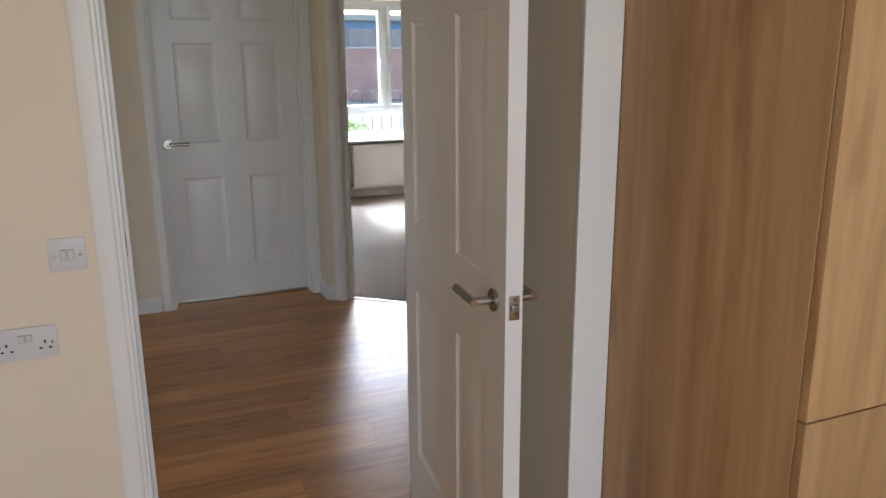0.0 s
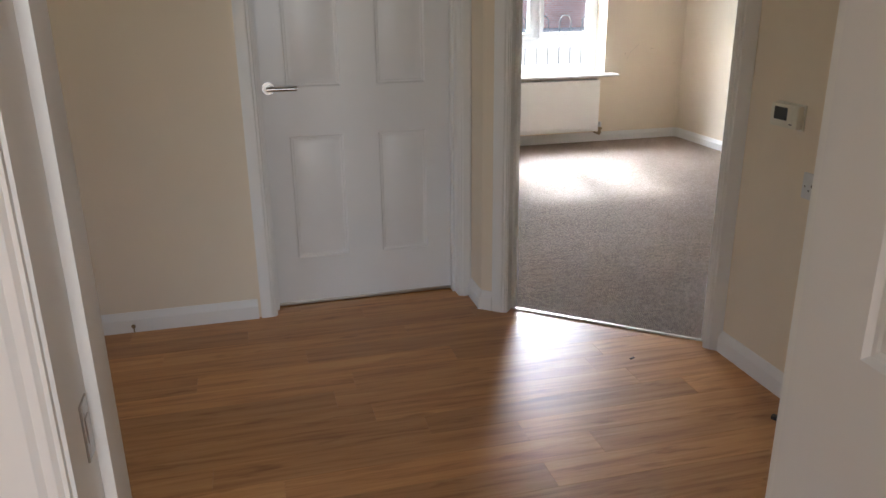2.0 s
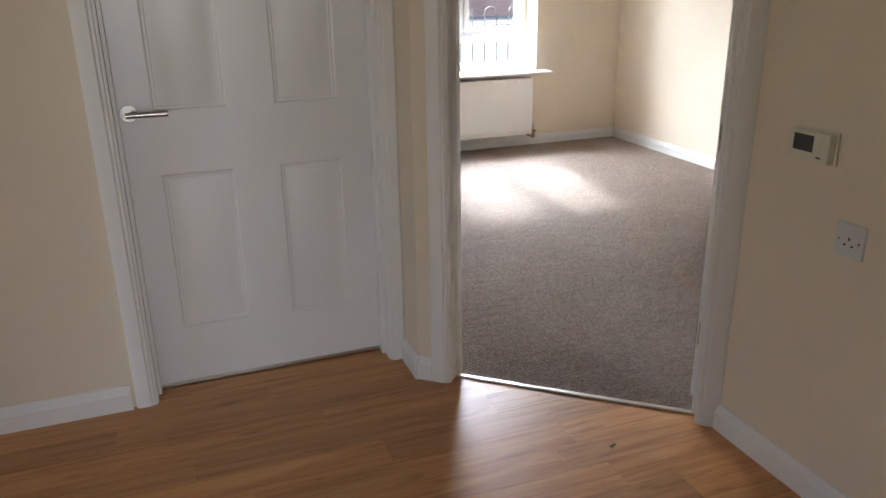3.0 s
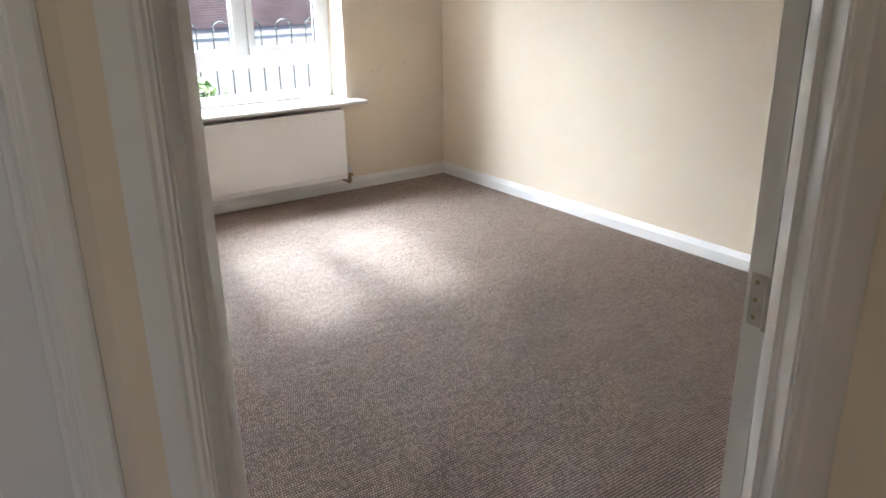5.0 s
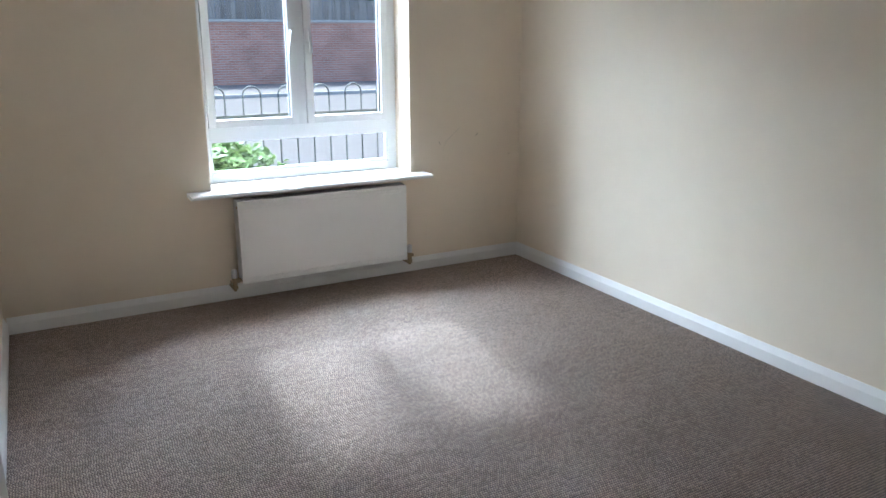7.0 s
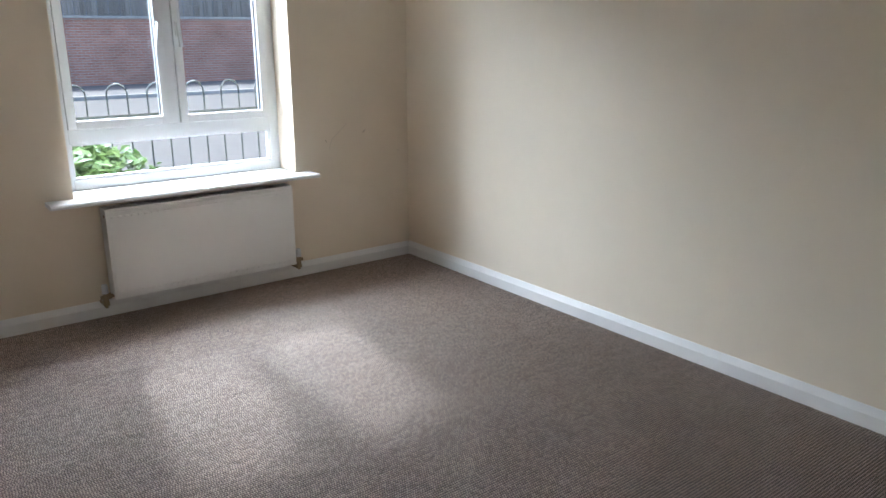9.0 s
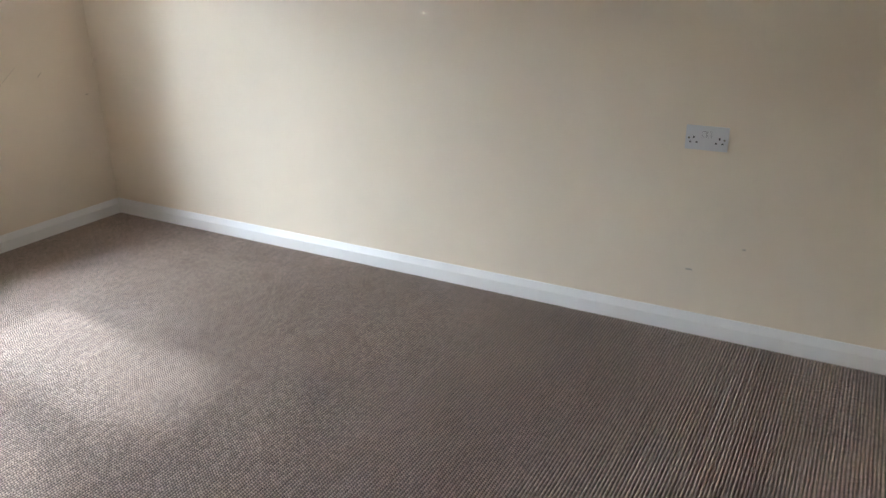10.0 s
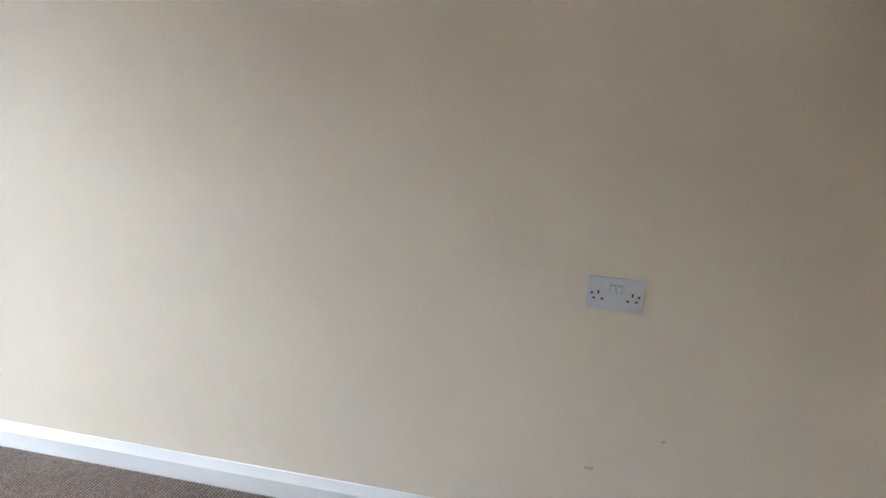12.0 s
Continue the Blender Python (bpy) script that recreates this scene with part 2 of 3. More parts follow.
def rod(radius, a, b, sides=16, bevel=0.0, radius2=None):
    """A round bar from a to b."""
    a, b = Vector(a), Vector(b)
    bm = bmesh.new()
    bmesh.ops.create_cone(bm, cap_ends=True, segments=sides, radius1=radius, radius2=radius if radius2 is None else radius2, depth=(b - a).length)
    if bevel:
        rims = [e for e in bm.edges if abs(e.verts[0].co.z - e.verts[1].co.z) < 1e-6]
        bmesh.ops.bevel(bm, geom=rims, offset=bevel, segments=2, affect="EDGES")
    turn = (b - a).to_track_quat("Z", "Y").to_matrix().to_4x4()
    bmesh.ops.transform(bm, matrix=Matrix.Translation((a + b) / 2) @ turn, verts=bm.verts)
    return bm


def merge(*meshes):
    out = bmesh.new()
    for b in meshes:
        me = bpy.data.meshes.new("piece")
        b.to_mesh(me)
        b.free()
        out.from_mesh(me)
        bpy.data.meshes.remove(me)
    return out


def sweep(profile, a, b, across, up=(0, 0, 1)):
    """A straight length from a to b; the profile's points are (across, up)."""
    a, b, across, up = Vector(a), Vector(b), Vector(across), Vector(up)
    bm = bmesh.new()
    ends = [[bm.verts.new(p + across * u + up * v) for u, v in profile] for p in (a, b)]
    n = len(profile)
    for i in range(n):
        bm.faces.new((ends[0][i], ends[0][(i + 1) % n], ends[1][(i + 1) % n], ends[1][i]))
    bm.faces.new(ends[0][::-1])
    bm.faces.new(ends[1])
    bmesh.ops.recalc_face_normals(bm, faces=bm.faces)
    return bm


def mesh_of(name, bm, mat, smooth=True):
    me = bpy.data.meshes.new(name)
    bmesh.ops.recalc_face_normals(bm, faces=bm.faces)
    if smooth:
        for f in bm.faces:
            f.smooth = True
        for e in bm.edges:
            e.smooth = len(e.link_faces) == 2 and e.calc_face_angle(0) < radians(24)
    bm.to_mesh(me)
    bm.free()
    me.materials.append(mat)
    return me


def part(name, bm, mat, parent, label=""):
    ob = new(name, mesh_of(name, bm, mat))
    ob.parent = parent
    return tagged(ob, label)


def structure(name, bm, mat, label, category):
    return tagged(new(name, mesh_of(name, bm, mat)), label, category, kind="structure")


def thing(name, m, label, category, group="", kind=""):
    ob = new(name)
    ob.empty_display_size = 0.05
    ob.matrix_world = m
    return tagged(ob, label, category, group, kind)


def prism(points, z0, z1):
    bm = bmesh.new()
    low = [bm.verts.new((x, y, z0)) for x, y in points]
    high = [bm.verts.new((x, y, z1)) for x, y in points]
    n = len(points)
    for i in range(n):
        bm.faces.new((low[i], low[(i + 1) % n], high[(i + 1) % n], high[i]))
    bm.faces.new(low[::-1])
    bm.faces.new(high)
    return bm


# ---- the plan ----
H = 2.40
KY0, KY1 = 1.72, 1.87          # kitchen side and hall side of the kitchen wall
KL, KR = 0.13, 0.972           # kitchen doorway, between the stops
HY = 4.325                     # hall face of the north wall
DL, DR = 0.345, 1.19           # closed door
W3X = 2.045                    # hall face of the east wall
BX0, BX1, BY0, BY1 = 1.243, 4.313, 3.468, 7.642   # bedroom
WX0, WX1, WZ0, WZ1 = 2.308, 3.515, 0.612, 2.10   # window opening
OUT = 7.93
SLANT = pose(0, 0, 0, 0, 0, -40)               # the slanting wall's own axes: x along it, y into the bedroom
S0, S1 = 3.985, 4.095                          # its two faces
SL, SR = -1.582, -0.737                        # its doorway
LIN = 0.025
DH = 2.04                                      # height of the doorways


def wall_with_gaps(x0, x1, y0, y1, gaps, m=None, along="x"):
    """A wall with openings (from, to, sill, head) through it."""
    bm = bmesh.new()
    spot = x0 if along == "x" else y0
    end = x1 if along == "x" else y1

    def slab(a, b, z0, z1):
        if b - a > 1e-6 and z1 - z0 > 1e-6:
            if along == "x":
                add_box(bm, a, b, y0, y1, z0, z1, m=m)
            else:
                add_box(bm, x0, x1, a, b, z0, z1, m=m)
    for a, b, sill, head in gaps:
        slab(spot, a, -0.05, H)
        slab(a, b, -0.05, sill)
        slab(a, b, head, H)
        spot = b
    slab(spot, end, -0.05, H)
    return bm


structure("wall_kitchen_hall", wall_with_gaps(-2.3, 1.105, KY0, KY1, [(KL - LIN - 0.012, KR + LIN + 0.012, -0.05, DH)]), WALL,
          "cream painted plaster wall between kitchen and hall", "wall")
structure("wall_kitchen_nib", box(1.105, 2.7, 1.105, KY1, -0.05, H), WALL, "cream painted wall nib beside the kitchen unit", "wall")
structure("wall_kitchen_west", box(-2.3, -2.2, -3.2, KY0, -0.05, H), WALL, "plain cream kitchen wall", "wall")
structure("wall_kitchen_east", box(2.6, 2.7, -3.2, 1.105, -0.05, H), WALL, "plain cream kitchen wall", "wall")
structure("wall_kitchen_south", wall_with_gaps(-2.3, 2.7, -3.4, -3.2, [(-0.5, 1.1, 0.9, 2.1)]), WALL, "plain cream kitchen wall with a window opening", "wall")
# The west opening is made up, to let the hall's fill light in.
structure("wall_hall_west", wall_with_gaps(-2.3, -2.2, KY1, HY, [(2.5, 3.5, 0.0, DH)], along="y"), WALL, "plain cream unseen hall wall with an opening added for the fill lamp", "wall")
structure("wall_hall_north", wall_with_gaps(-2.3, 1.13, HY, 4.45, [(DL - LIN - 0.01, 1.13, -0.05, DH)]), WALL, "cream hall wall around a closed white door", "wall")
structure("wall_return", prism([(1.252, 4.151), (1.336, 4.2505), (1.245, 4.328), (1.243, 4.46), (1.225, 4.46), (1.225, HY), (1.252, HY)], -0.05, H), WALL, "short cream wall return beside the bedroom doorway", "wall")
structure("wall_slanting", wall_with_gaps(-1.710, -0.45, S0, S1, [(SL - LIN - 0.01, SR + LIN + 0.01, -0.05, DH)], m=SLANT), WALL,
          "slanting cream wall with the bedroom doorway", "wall")
structure("wall_hall_east", wall_with_gaps(W3X, 2.145, KY1, 3.486, [(1.93, 2.80, -0.05, DH)], along="y"), WALL, "cream hall wall with thermostat and socket", "wall")
structure("wall_bedroom_south", box(2.145, 4.42, 3.33, BY0, -0.05, H), WALL, "cream bedroom wall", "wall")
structure("wall_bedroom_east", box(BX1, 4.42, BY0, OUT, -0.05, H), WALL, "cream bedroom wall with a double socket", "wall")
structure("wall_bedroom_west", box(1.13, BX0, 4.45, OUT, -0.05, H), WALL, "cream bedroom wall", "wall")
structure("wall_bedroom_window", wall_with_gaps(BX0, BX1, BY1, OUT, [(WX0, WX1, WZ0, WZ1)]), WALL, "cream bedroom wall around the window", "wall")
structure("wall_store", merge(box(2.9, 3.0, KY1, 3.33, -0.05, H), box(2.145, 2.9, 1.80, KY1, -0.05, H)), WALL, "plain wall of a small room off the hall", "wall")
structure("wall_north_room", merge(box(0.1, 0.2, 4.45, 5.5, -0.05, H), box(0.1, 1.13, 5.5, 5.6, -0.05, H)), WALL, "plain wall behind the closed door", "wall")
structure("ceiling", box(-2.3, 4.42, -3.4, OUT, H, H + 0.1), CEILING, "white painted ceiling", "ceiling")

# floors
structure("floor_base", box(-2.3, 4.42, -3.4, OUT, -0.25, -0.012), GROUT, "bare floor slab under the floor coverings", "floor")


def slant(x, y):
    v = SLANT @ Vector((x, y, 0))
    return v.x, v.y


THR = 4.035                    # threshold line across the bedroom doorway
CARPET_EDGE = [slant(SL - 0.02, THR), slant(SR + 0.02, THR), slant(SR + 0.02, S1 - 0.01), (2.4, BY0 - 0.01), (BX1 + 0.01, BY0 - 0.01), (BX1 + 0.01, BY1 + 0.01),
               (BX0 - 0.01, BY1 + 0.01), (BX0 - 0.01, 4.30), slant(SL - 0.02, S1 - 0.01)]
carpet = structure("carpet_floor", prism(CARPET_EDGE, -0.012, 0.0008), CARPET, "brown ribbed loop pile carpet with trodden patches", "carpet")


def rib_rows(edge):
    """The ribs of the pile: rounded ridges along x, cut off at the carpet's edge."""
    verts, faces = [], []
    profile = [(0.0, -0.0024), (0.08, -0.0018), (0.20, 0.0008), (0.36, 0.0021), (0.5, 0.0025), (0.64, 0.0021), (0.80, 0.0008), (0.92, -0.0018), (1.0, -0.0024)]
    low, high = min(p[1] for p in edge), max(p[1] for p in edge)
    rng = random.Random(5)
    for k in range(int(low / RIB), int(high / RIB) + 1):
        mid = (k + 0.5) * RIB
        cuts = sorted(a[0] + (b[0] - a[0]) * (mid - a[1]) / (b[1] - a[1]) for a, b in zip(edge, edge[1:] + edge[:1]) if (a[1] > mid) != (b[1] > mid))
        for x0, x1 in zip(cuts[::2], cuts[1::2]):
            steps = max(1, int((x1 - x0) / 0.06))
            for i in range(steps + 1):
                x = x0 + (x1 - x0) * i / steps
                lift, sway = rng.uniform(-0.0005, 0.0005), rng.uniform(-0.0005, 0.0005)
                verts += [(x, k * RIB + u * RIB + (sway if 0 < u < 1 else 0), z + (lift if z > -0.001 else 0)) for u, z in profile]
            first = len(verts) - 9 * (steps + 1)
            for i in range(steps):
                for n in range(8):
                    a = first + 9 * i + n
                    faces.append((a, a + 9, a + 10, a + 1))
    me = bpy.data.meshes.new("pile")
    me.from_pydata(verts, [], faces)
    for f in me.polygons:
        f.use_smooth = True
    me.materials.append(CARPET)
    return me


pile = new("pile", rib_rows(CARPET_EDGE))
pile.location.z = 0.0036
pile.parent = carpet
tagged(pile, "ribbed rows of brown wool loops", kind="stuff")
structure("carpet_store", box(2.09, 2.9, KY1, 3.33, -0.012, 0.004), CARPET, "brown loop pile carpet of a side room", "carpet")
structure("kitchen_floor", box(-2.2, 2.6, -3.2, KY0, -0.012, -0.001), PLANK, "oak effect vinyl floor of the kitchen", "floor")
structure("north_room_floor", box(0.2, 1.13, 4.42, 5.5, -0.012, -0.002), CARPET, "carpet behind the closed door", "floor")

# baseboards
SKIRT = [(0, 0), (0.017, 0), (0.017, 0.060), (0.015, 0.063), (0.004, 0.089), (0, 0.090)]


def baseboard(a, b, inward, z=-0.001):
    structure("baseboard", sweep(SKIRT, (a[0], a[1], z), (b[0], b[1], z), (inward[0], inward[1], 0)), GLOSS, "white gloss painted chamfered skirting board", "baseboard")


baseboard((BX0 + 0.015, BY1), (BX1 - 0.015, BY1), (0, -1))
baseboard((BX1, BY0), (BX1, BY1), (-1, 0))
baseboard((2.30, BY0), (BX1 - 0.015, BY0), (0, 1))
baseboard((BX0, 4.33), (BX0, BY1), (1, 0))
baseboard((-2.2, HY), (DL - 0.083, HY), (0, -1))
baseboard((W3X, 2.87), (W3X, 3.475), (-1, 0))
baseboard((1.252, 4.137), (1.252, HY - 0.018), (-1, 0))
baseboard(slant(-1.722, S0), slant(SL - 0.073, S0), tuple(-c for c in slant(0, 1)))
baseboard((-2.2, KY0), (KL - 0.085, KY0), (0, -1))
baseboard((-2.2, KY1), (KL - 0.085, KY1), (0, 1))


# ---- door frames ----
ARCH = [(0, 0), (0.068, 0), (0.068, 0.013), (0.058, 0.017), (0.022, 0.017), (0.016, 0.013), (0.008, 0.013), (0.004, 0.009), (0, 0.009)]


def door_frame(name, m, width, depth, stop0, stop1, sides, label, cut=1.0):
    """Lining, stops and architraves round an opening that runs from 0 to width along x and from 0 to depth along y."""
    f = thing(name, m, label, "door frame", kind="structure")
    for x0, x1 in ((-LIN, 0.0), (width, width + LIN)):
        part("lining", box(x0, x1, -0.002, depth + 0.002, -0.01, DH - LIN, bevel=0.0015), GLOSS, f)
    part("lining", box(-LIN, width + LIN, -0.002, depth + 0.002, DH - LIN, DH, bevel=0.0015), GLOSS, f)
    part("stop", box(0, 0.012, stop0, stop1, 0, DH - LIN - 0.012, bevel=0.0015), GLOSS, f)
    part("stop", box(width - 0.012, width, stop0, stop1, 0, DH - LIN - 0.012, bevel=0.0015), GLOSS, f)
    part("stop", box(0, width, stop0, stop1, DH - LIN - 0.012, DH - LIN, bevel=0.0015), GLOSS, f)
    for y, out in ((0, -1), (depth, 1)):
        if out in sides:
            part("architrave", arch_leg(-0.004, -1, y, out), GLOSS, f)
            part("architrave", arch_leg(width + 0.004, 1, y, out, cut), GLOSS, f)
            part("architrave", arch_head(width, y, out), GLOSS, f)
    return f


def arch_leg(x, way, y, out, cut=1.0):
    bm = bmesh.new()
    ends = [[bm.verts.new((x + way * u * cut, y + out * v, z)) for u, v in ARCH] for z in (-0.005, DH)]
    close(bm, ends)
    return bm


def arch_head(width, y, out):
    bm = bmesh.new()
    ends = [[bm.verts.new((x, y + out * v, DH + u)) for u, v in ARCH] for x in (-0.072, width + 0.072)]
    close(bm, ends)
    return bm


def close(bm, ends):
    n = len(ends[0])
    for i in range(n):
        bm.faces.new((ends[0][i], ends[0][(i + 1) % n], ends[1][(i + 1) % n], ends[1][i]))
    bm.faces.new(ends[0][::-1])
    bm.faces.new(ends[1])


kitchen_frame = door_frame("door_frame_1", pose(KL - 0.012, KY0, 0), KR - KL + 0.024, KY1 - KY0, 0.085, 0.15, (-1, 1), "chipped white gloss door frame of the kitchen")
hall_frame = door_frame("door_frame_2", pose(DL, HY, 0), DR - DL, 0.125, 0.055, 0.093, (-1,), "white gloss door frame round a closed door", 0.84)
bed_frame = door_frame("door_frame_3", SLANT @ pose(SL, S0, 0), SR - SL, S1 - S0, 0.045, 0.085, (-1, 1), "white gloss door frame of the bedroom, with an open door")
store_frame = door_frame("door_frame_4", pose(W3X, 2.785, 0, 0, 0, -90), 0.84, 0.10, 0.03, 0.06, (-1,), "white gloss door frame of a side room")


# ---- panelled doors ----
def panel_mesh(x0, x1, z0, z1, face, way):
    """A moulded panel, sunk along its edge and raised in the middle. face: y of the door's face; way: the side it looks to."""
    bm = bmesh.new()
    steps = [(0, 0), (0.007, -0.006), (0.013, -0.006), (0.017, -0.008), (0.024, -0.008), (0.046, -0.002)]
    rings = []
    for inset, depth in steps:
        y = face + way * depth
        rings.append([bm.verts.new(p) for p in ((x0 + inset, y, z0 + inset), (x1 - inset, y, z0 + inset), (x1 - inset, y, z1 - inset), (x0 + inset, y, z1 - inset))])
    for a, b in zip(rings, rings[1:]):
        for i in range(4):
            bm.faces.new((a[i], a[(i + 1) % 4], b[(i + 1) % 4], b[i]))
    bm.faces.new(rings[-1])
    return bm


def leaf_mesh(width, height, thick, cells):
    """The door's slab, from y = 0 to thick, with openings in both faces where the panels sit."""
    xs = sorted({0.0, width, *[c[0] for c in cells], *[c[1] for c in cells]})
    zs = sorted({0.0, height, *[c[2] for c in cells], *[c[3] for c in cells]})
    bm = bmesh.new()
    for y in (0.0, thick):
        grid = {(i, j): bm.verts.new((x, y, z)) for i, x in enumerate(xs) for j, z in enumerate(zs)}
        for i in range(len(xs) - 1):
            for j in range(len(zs) - 1):
                if not any(c[0] <= xs[i] < c[1] and c[2] <= zs[j] < c[3] for c in cells):
                    bm.faces.new((grid[i, j], grid[i + 1, j], grid[i + 1, j + 1], grid[i, j + 1]))
    add_box(bm, 0.004, width - 0.004, 0.012, thick - 0.012, 0.004, height - 0.004)
    for a, b in (((0, 0), (0, 1)), ((1, 0), (1, 1))):
        x = width * a[0]
        bm.faces.new([bm.verts.new(p) for p in ((x, 0, 0), (x, thick, 0), (x, thick, height), (x, 0, height))])
    for z in (0, height):
        bm.faces.new([bm.verts.new(p) for p in ((0, 0, z), (width, 0, z), (width, thick, z), (0, thick, z))])
    bmesh.ops.remove_doubles(bm, verts=bm.verts, dist=0.00001)
    return bm


def lever(parent, x, z, y, out, way, label="brushed steel lever handle on a round rose"):
    """A lever on its rose. out: the side of the leaf; way: where the lever points along x."""
    h = part("handle", rod(0.026, (x, y, z), (x, y + out * 0.009, z), 32, 0.002), STEEL, parent, label)
    bar = merge(rod(0.0095, (x, y + out * 0.009, z), (x, y + out * 0.052, z), 20), rod(0.0095, (x - way * 0.0095, y + out * 0.052, z), (x + way * 0.118, y + out * 0.052, z), 20, 0.002))
    part("lever", bar, STEEL, h)
    return h


def panel_door(name, m, width, height, cells, label, flip=False):
    d = thing(name, m, label, "door", kind="structure")
    leaf = part("leaf", leaf_mesh(width, height, 0.040, cells), DOOR, d)
    for c in cells:
        part("panel", panel_mesh(*c, 0.0, -1), DOOR, leaf)
        part("panel", panel_mesh(*c, 0.040, 1), DOOR, leaf)
    return d, leaf


def cells_for(width):
    cols = ((0.112, width / 2 - 0.083 + 0.01), (width / 2 + 0.083, width - 0.128 + 0.01))
    rows = ((0.215, 0.775), (0.985, 1.57), (1.70, 1.885))
    return [(a, b, c, d) for a, b in cols for c, d in rows]


shut_door, shut_leaf = panel_door("door_1", pose(DL + 0.003, HY + 0.095, 0.012), DR - DL - 0.006, 2.0, cells_for(DR - DL - 0.006),
                                  "closed white six panel door with steel lever handle")
lever(shut_door, 0.040, 0.985, 0.0, -1, 1)
structure("sweep_strip", box(DL + 0.004, DR - 0.004, HY + 0.089, HY + 0.094, 0.004, 0.018, bevel=0.001), ALUMINIUM, "thin worn metal strip under the closed door", "threshold")

# the kitchen door stands open into the kitchen; its x runs from the hinges to the latch
HINGE = Vector((0.932, 1.812, 0.012))
open_door, open_leaf = panel_door("door_2", Matrix.Translation(HINGE) @ pose(0, 0, 0, 0, 0, -95.0), 0.826, 2.0, cells_for(0.826),
                                  "open white six panel kitchen door with steel lever handles")
lever(open_door, 0.826 - 0.060, 0.945, 0.0, -1, -1)
lever(open_door, 0.826 - 0.060, 0.945, 0.040, 1, -1)
latch = part("latch", box(0.826, 0.8285, 0.008, 0.032, 0.915, 0.970, bevel=0.001), STEEL, open_door, "steel latch plate")
part("bolt", box(0.8285, 0.838, 0.012, 0.027, 0.934, 0.950, bevel=0.003), STEEL, latch)
part("screw", rod(0.004, (0.8275, 0.02, 0.962), (0.8292, 0.02, 0.962), 12), BRASS, latch)
part("screw", rod(0.004, (0.8275, 0.02, 0.923), (0.8292, 0.02, 0.923), 12), BRASS, latch)

part("strike_plate", merge(box(0.0, 0.002, 0.050, 0.078, 0.965, 1.025), box(-0.002, 0.0025, 0.058, 0.072, 0.982, 1.008)), STEEL, kitchen_frame, "steel strike plate")
part("strike_plate", merge(box(0.0, 0.0015, 0.086, 0.106, 0.925, 0.985), box(0.0, 0.004, 0.090, 0.100, 0.944, 0.966, bevel=0.001)), STEEL, bed_frame, "scuffed steel strike plate")

# the bedroom door stands wide open inside the bedroom
bed_door, bed_leaf = panel_door("door_3", SLANT @ pose(SR + 0.002, S1 + 0.012, 0.012, 0, 0, 35) @ pose(0.004, 0.005, 0), 0.828, 2.0, cells_for(0.828),
                                "white six panel bedroom door standing wide open")
lever(bed_door, 0.828 - 0.060, 0.985, 0.0, -1, -1)
lever(bed_door, 0.828 - 0.060, 0.985, 0.040, 1, -1)
for hz in (0.24, 0.905, 1.75):
    hinge = part("hinge", box(-0.0022, 0.0, 0.004, 0.032, hz - 0.043, hz + 0.043, bevel=0.0008), HINGE_PAINT, bed_door, "steel butt hinge with screws")
    part("knuckle", rod(0.0062, (-0.004, -0.003, hz - 0.043), (-0.004, -0.003, hz + 0.043), 12), HINGE_PAINT, hinge)
    for dz in (-0.029, 0, 0.029):
        part("screw", rod(0.004, (-0.0018, 0.020, hz + dz), (-0.0032, 0.020, hz + dz), 12), BRASS, hinge)

# threshold strips
structure("threshold_1", sweep([(-0.011, 0), (0.011, 0), (0.008, 0.004), (-0.008, 0.004)], (*slant(SL + 0.001, THR), 0.003), (*slant(SR - 0.001, THR), 0.003), (*slant(0, 1), 0)),
          ALUMINIUM, "thin metal threshold strip between wood floor and carpet", "threshold")
structure("threshold_2", box(W3X - 0.004, W3X + 0.034, 1.946, 2.784, 0.0, 0.007, bevel=0.002), GLOSS, "pale threshold strip of a side room", "threshold")


# ---- wiring plates ----
def plate(name, m, width, height, label, category, group="", mat=None):
    """A wall plate whose back lies on y = 0 and whose face looks to -y."""
    t = thing(name, m, label, category, group)
    part("plate", box(-width / 2, width / 2, -0.009, 0.0, -height / 2, height / 2, bevel=0.003), mat or PLASTIC, t)
    return t


def rocker(t, x, z, high):
    part("rocker_gap", box(x - 0.0070, x + 0.0070, -0.0094, -0.0088, z - high - 0.001, z + high + 0.001), DARK, t)
    part("rocker", box(-0.0062, 0.0062, -0.0030, 0.002, -high, high, m=pose(x, -0.0095, z, 5), bevel=0.0007), PLASTIC, t)


def pins(t, x, z):
    part("pin_hole", box(x - 0.0024, x + 0.0024, -0.0094, -0.0085, z + 0.003, z + 0.012), DARK, t)
    for dx in (-0.011, 0.011):
        part("pin_hole", box(x + dx - 0.0035, x + dx + 0.0035, -0.0094, -0.0085, z - 0.012, z - 0.007), DARK, t)


def screws(t, d):
    for x in (-d, d):
        part("screw", rod(0.0036, (x, -0.0086, -0.002), (x, -0.0098, -0.002), 14), STEEL, t)


def double_socket(m, label):
    t = plate("double_socket", m, 0.146, 0.086, label, "socket", "double sockets")
    for x in (-0.044, 0.044):
        pins(t, x, -0.006)
    for x in (-0.0085, 0.0085):
        rocker(t, x, 0.014, 0.0095)
    screws(t, 0.0605)


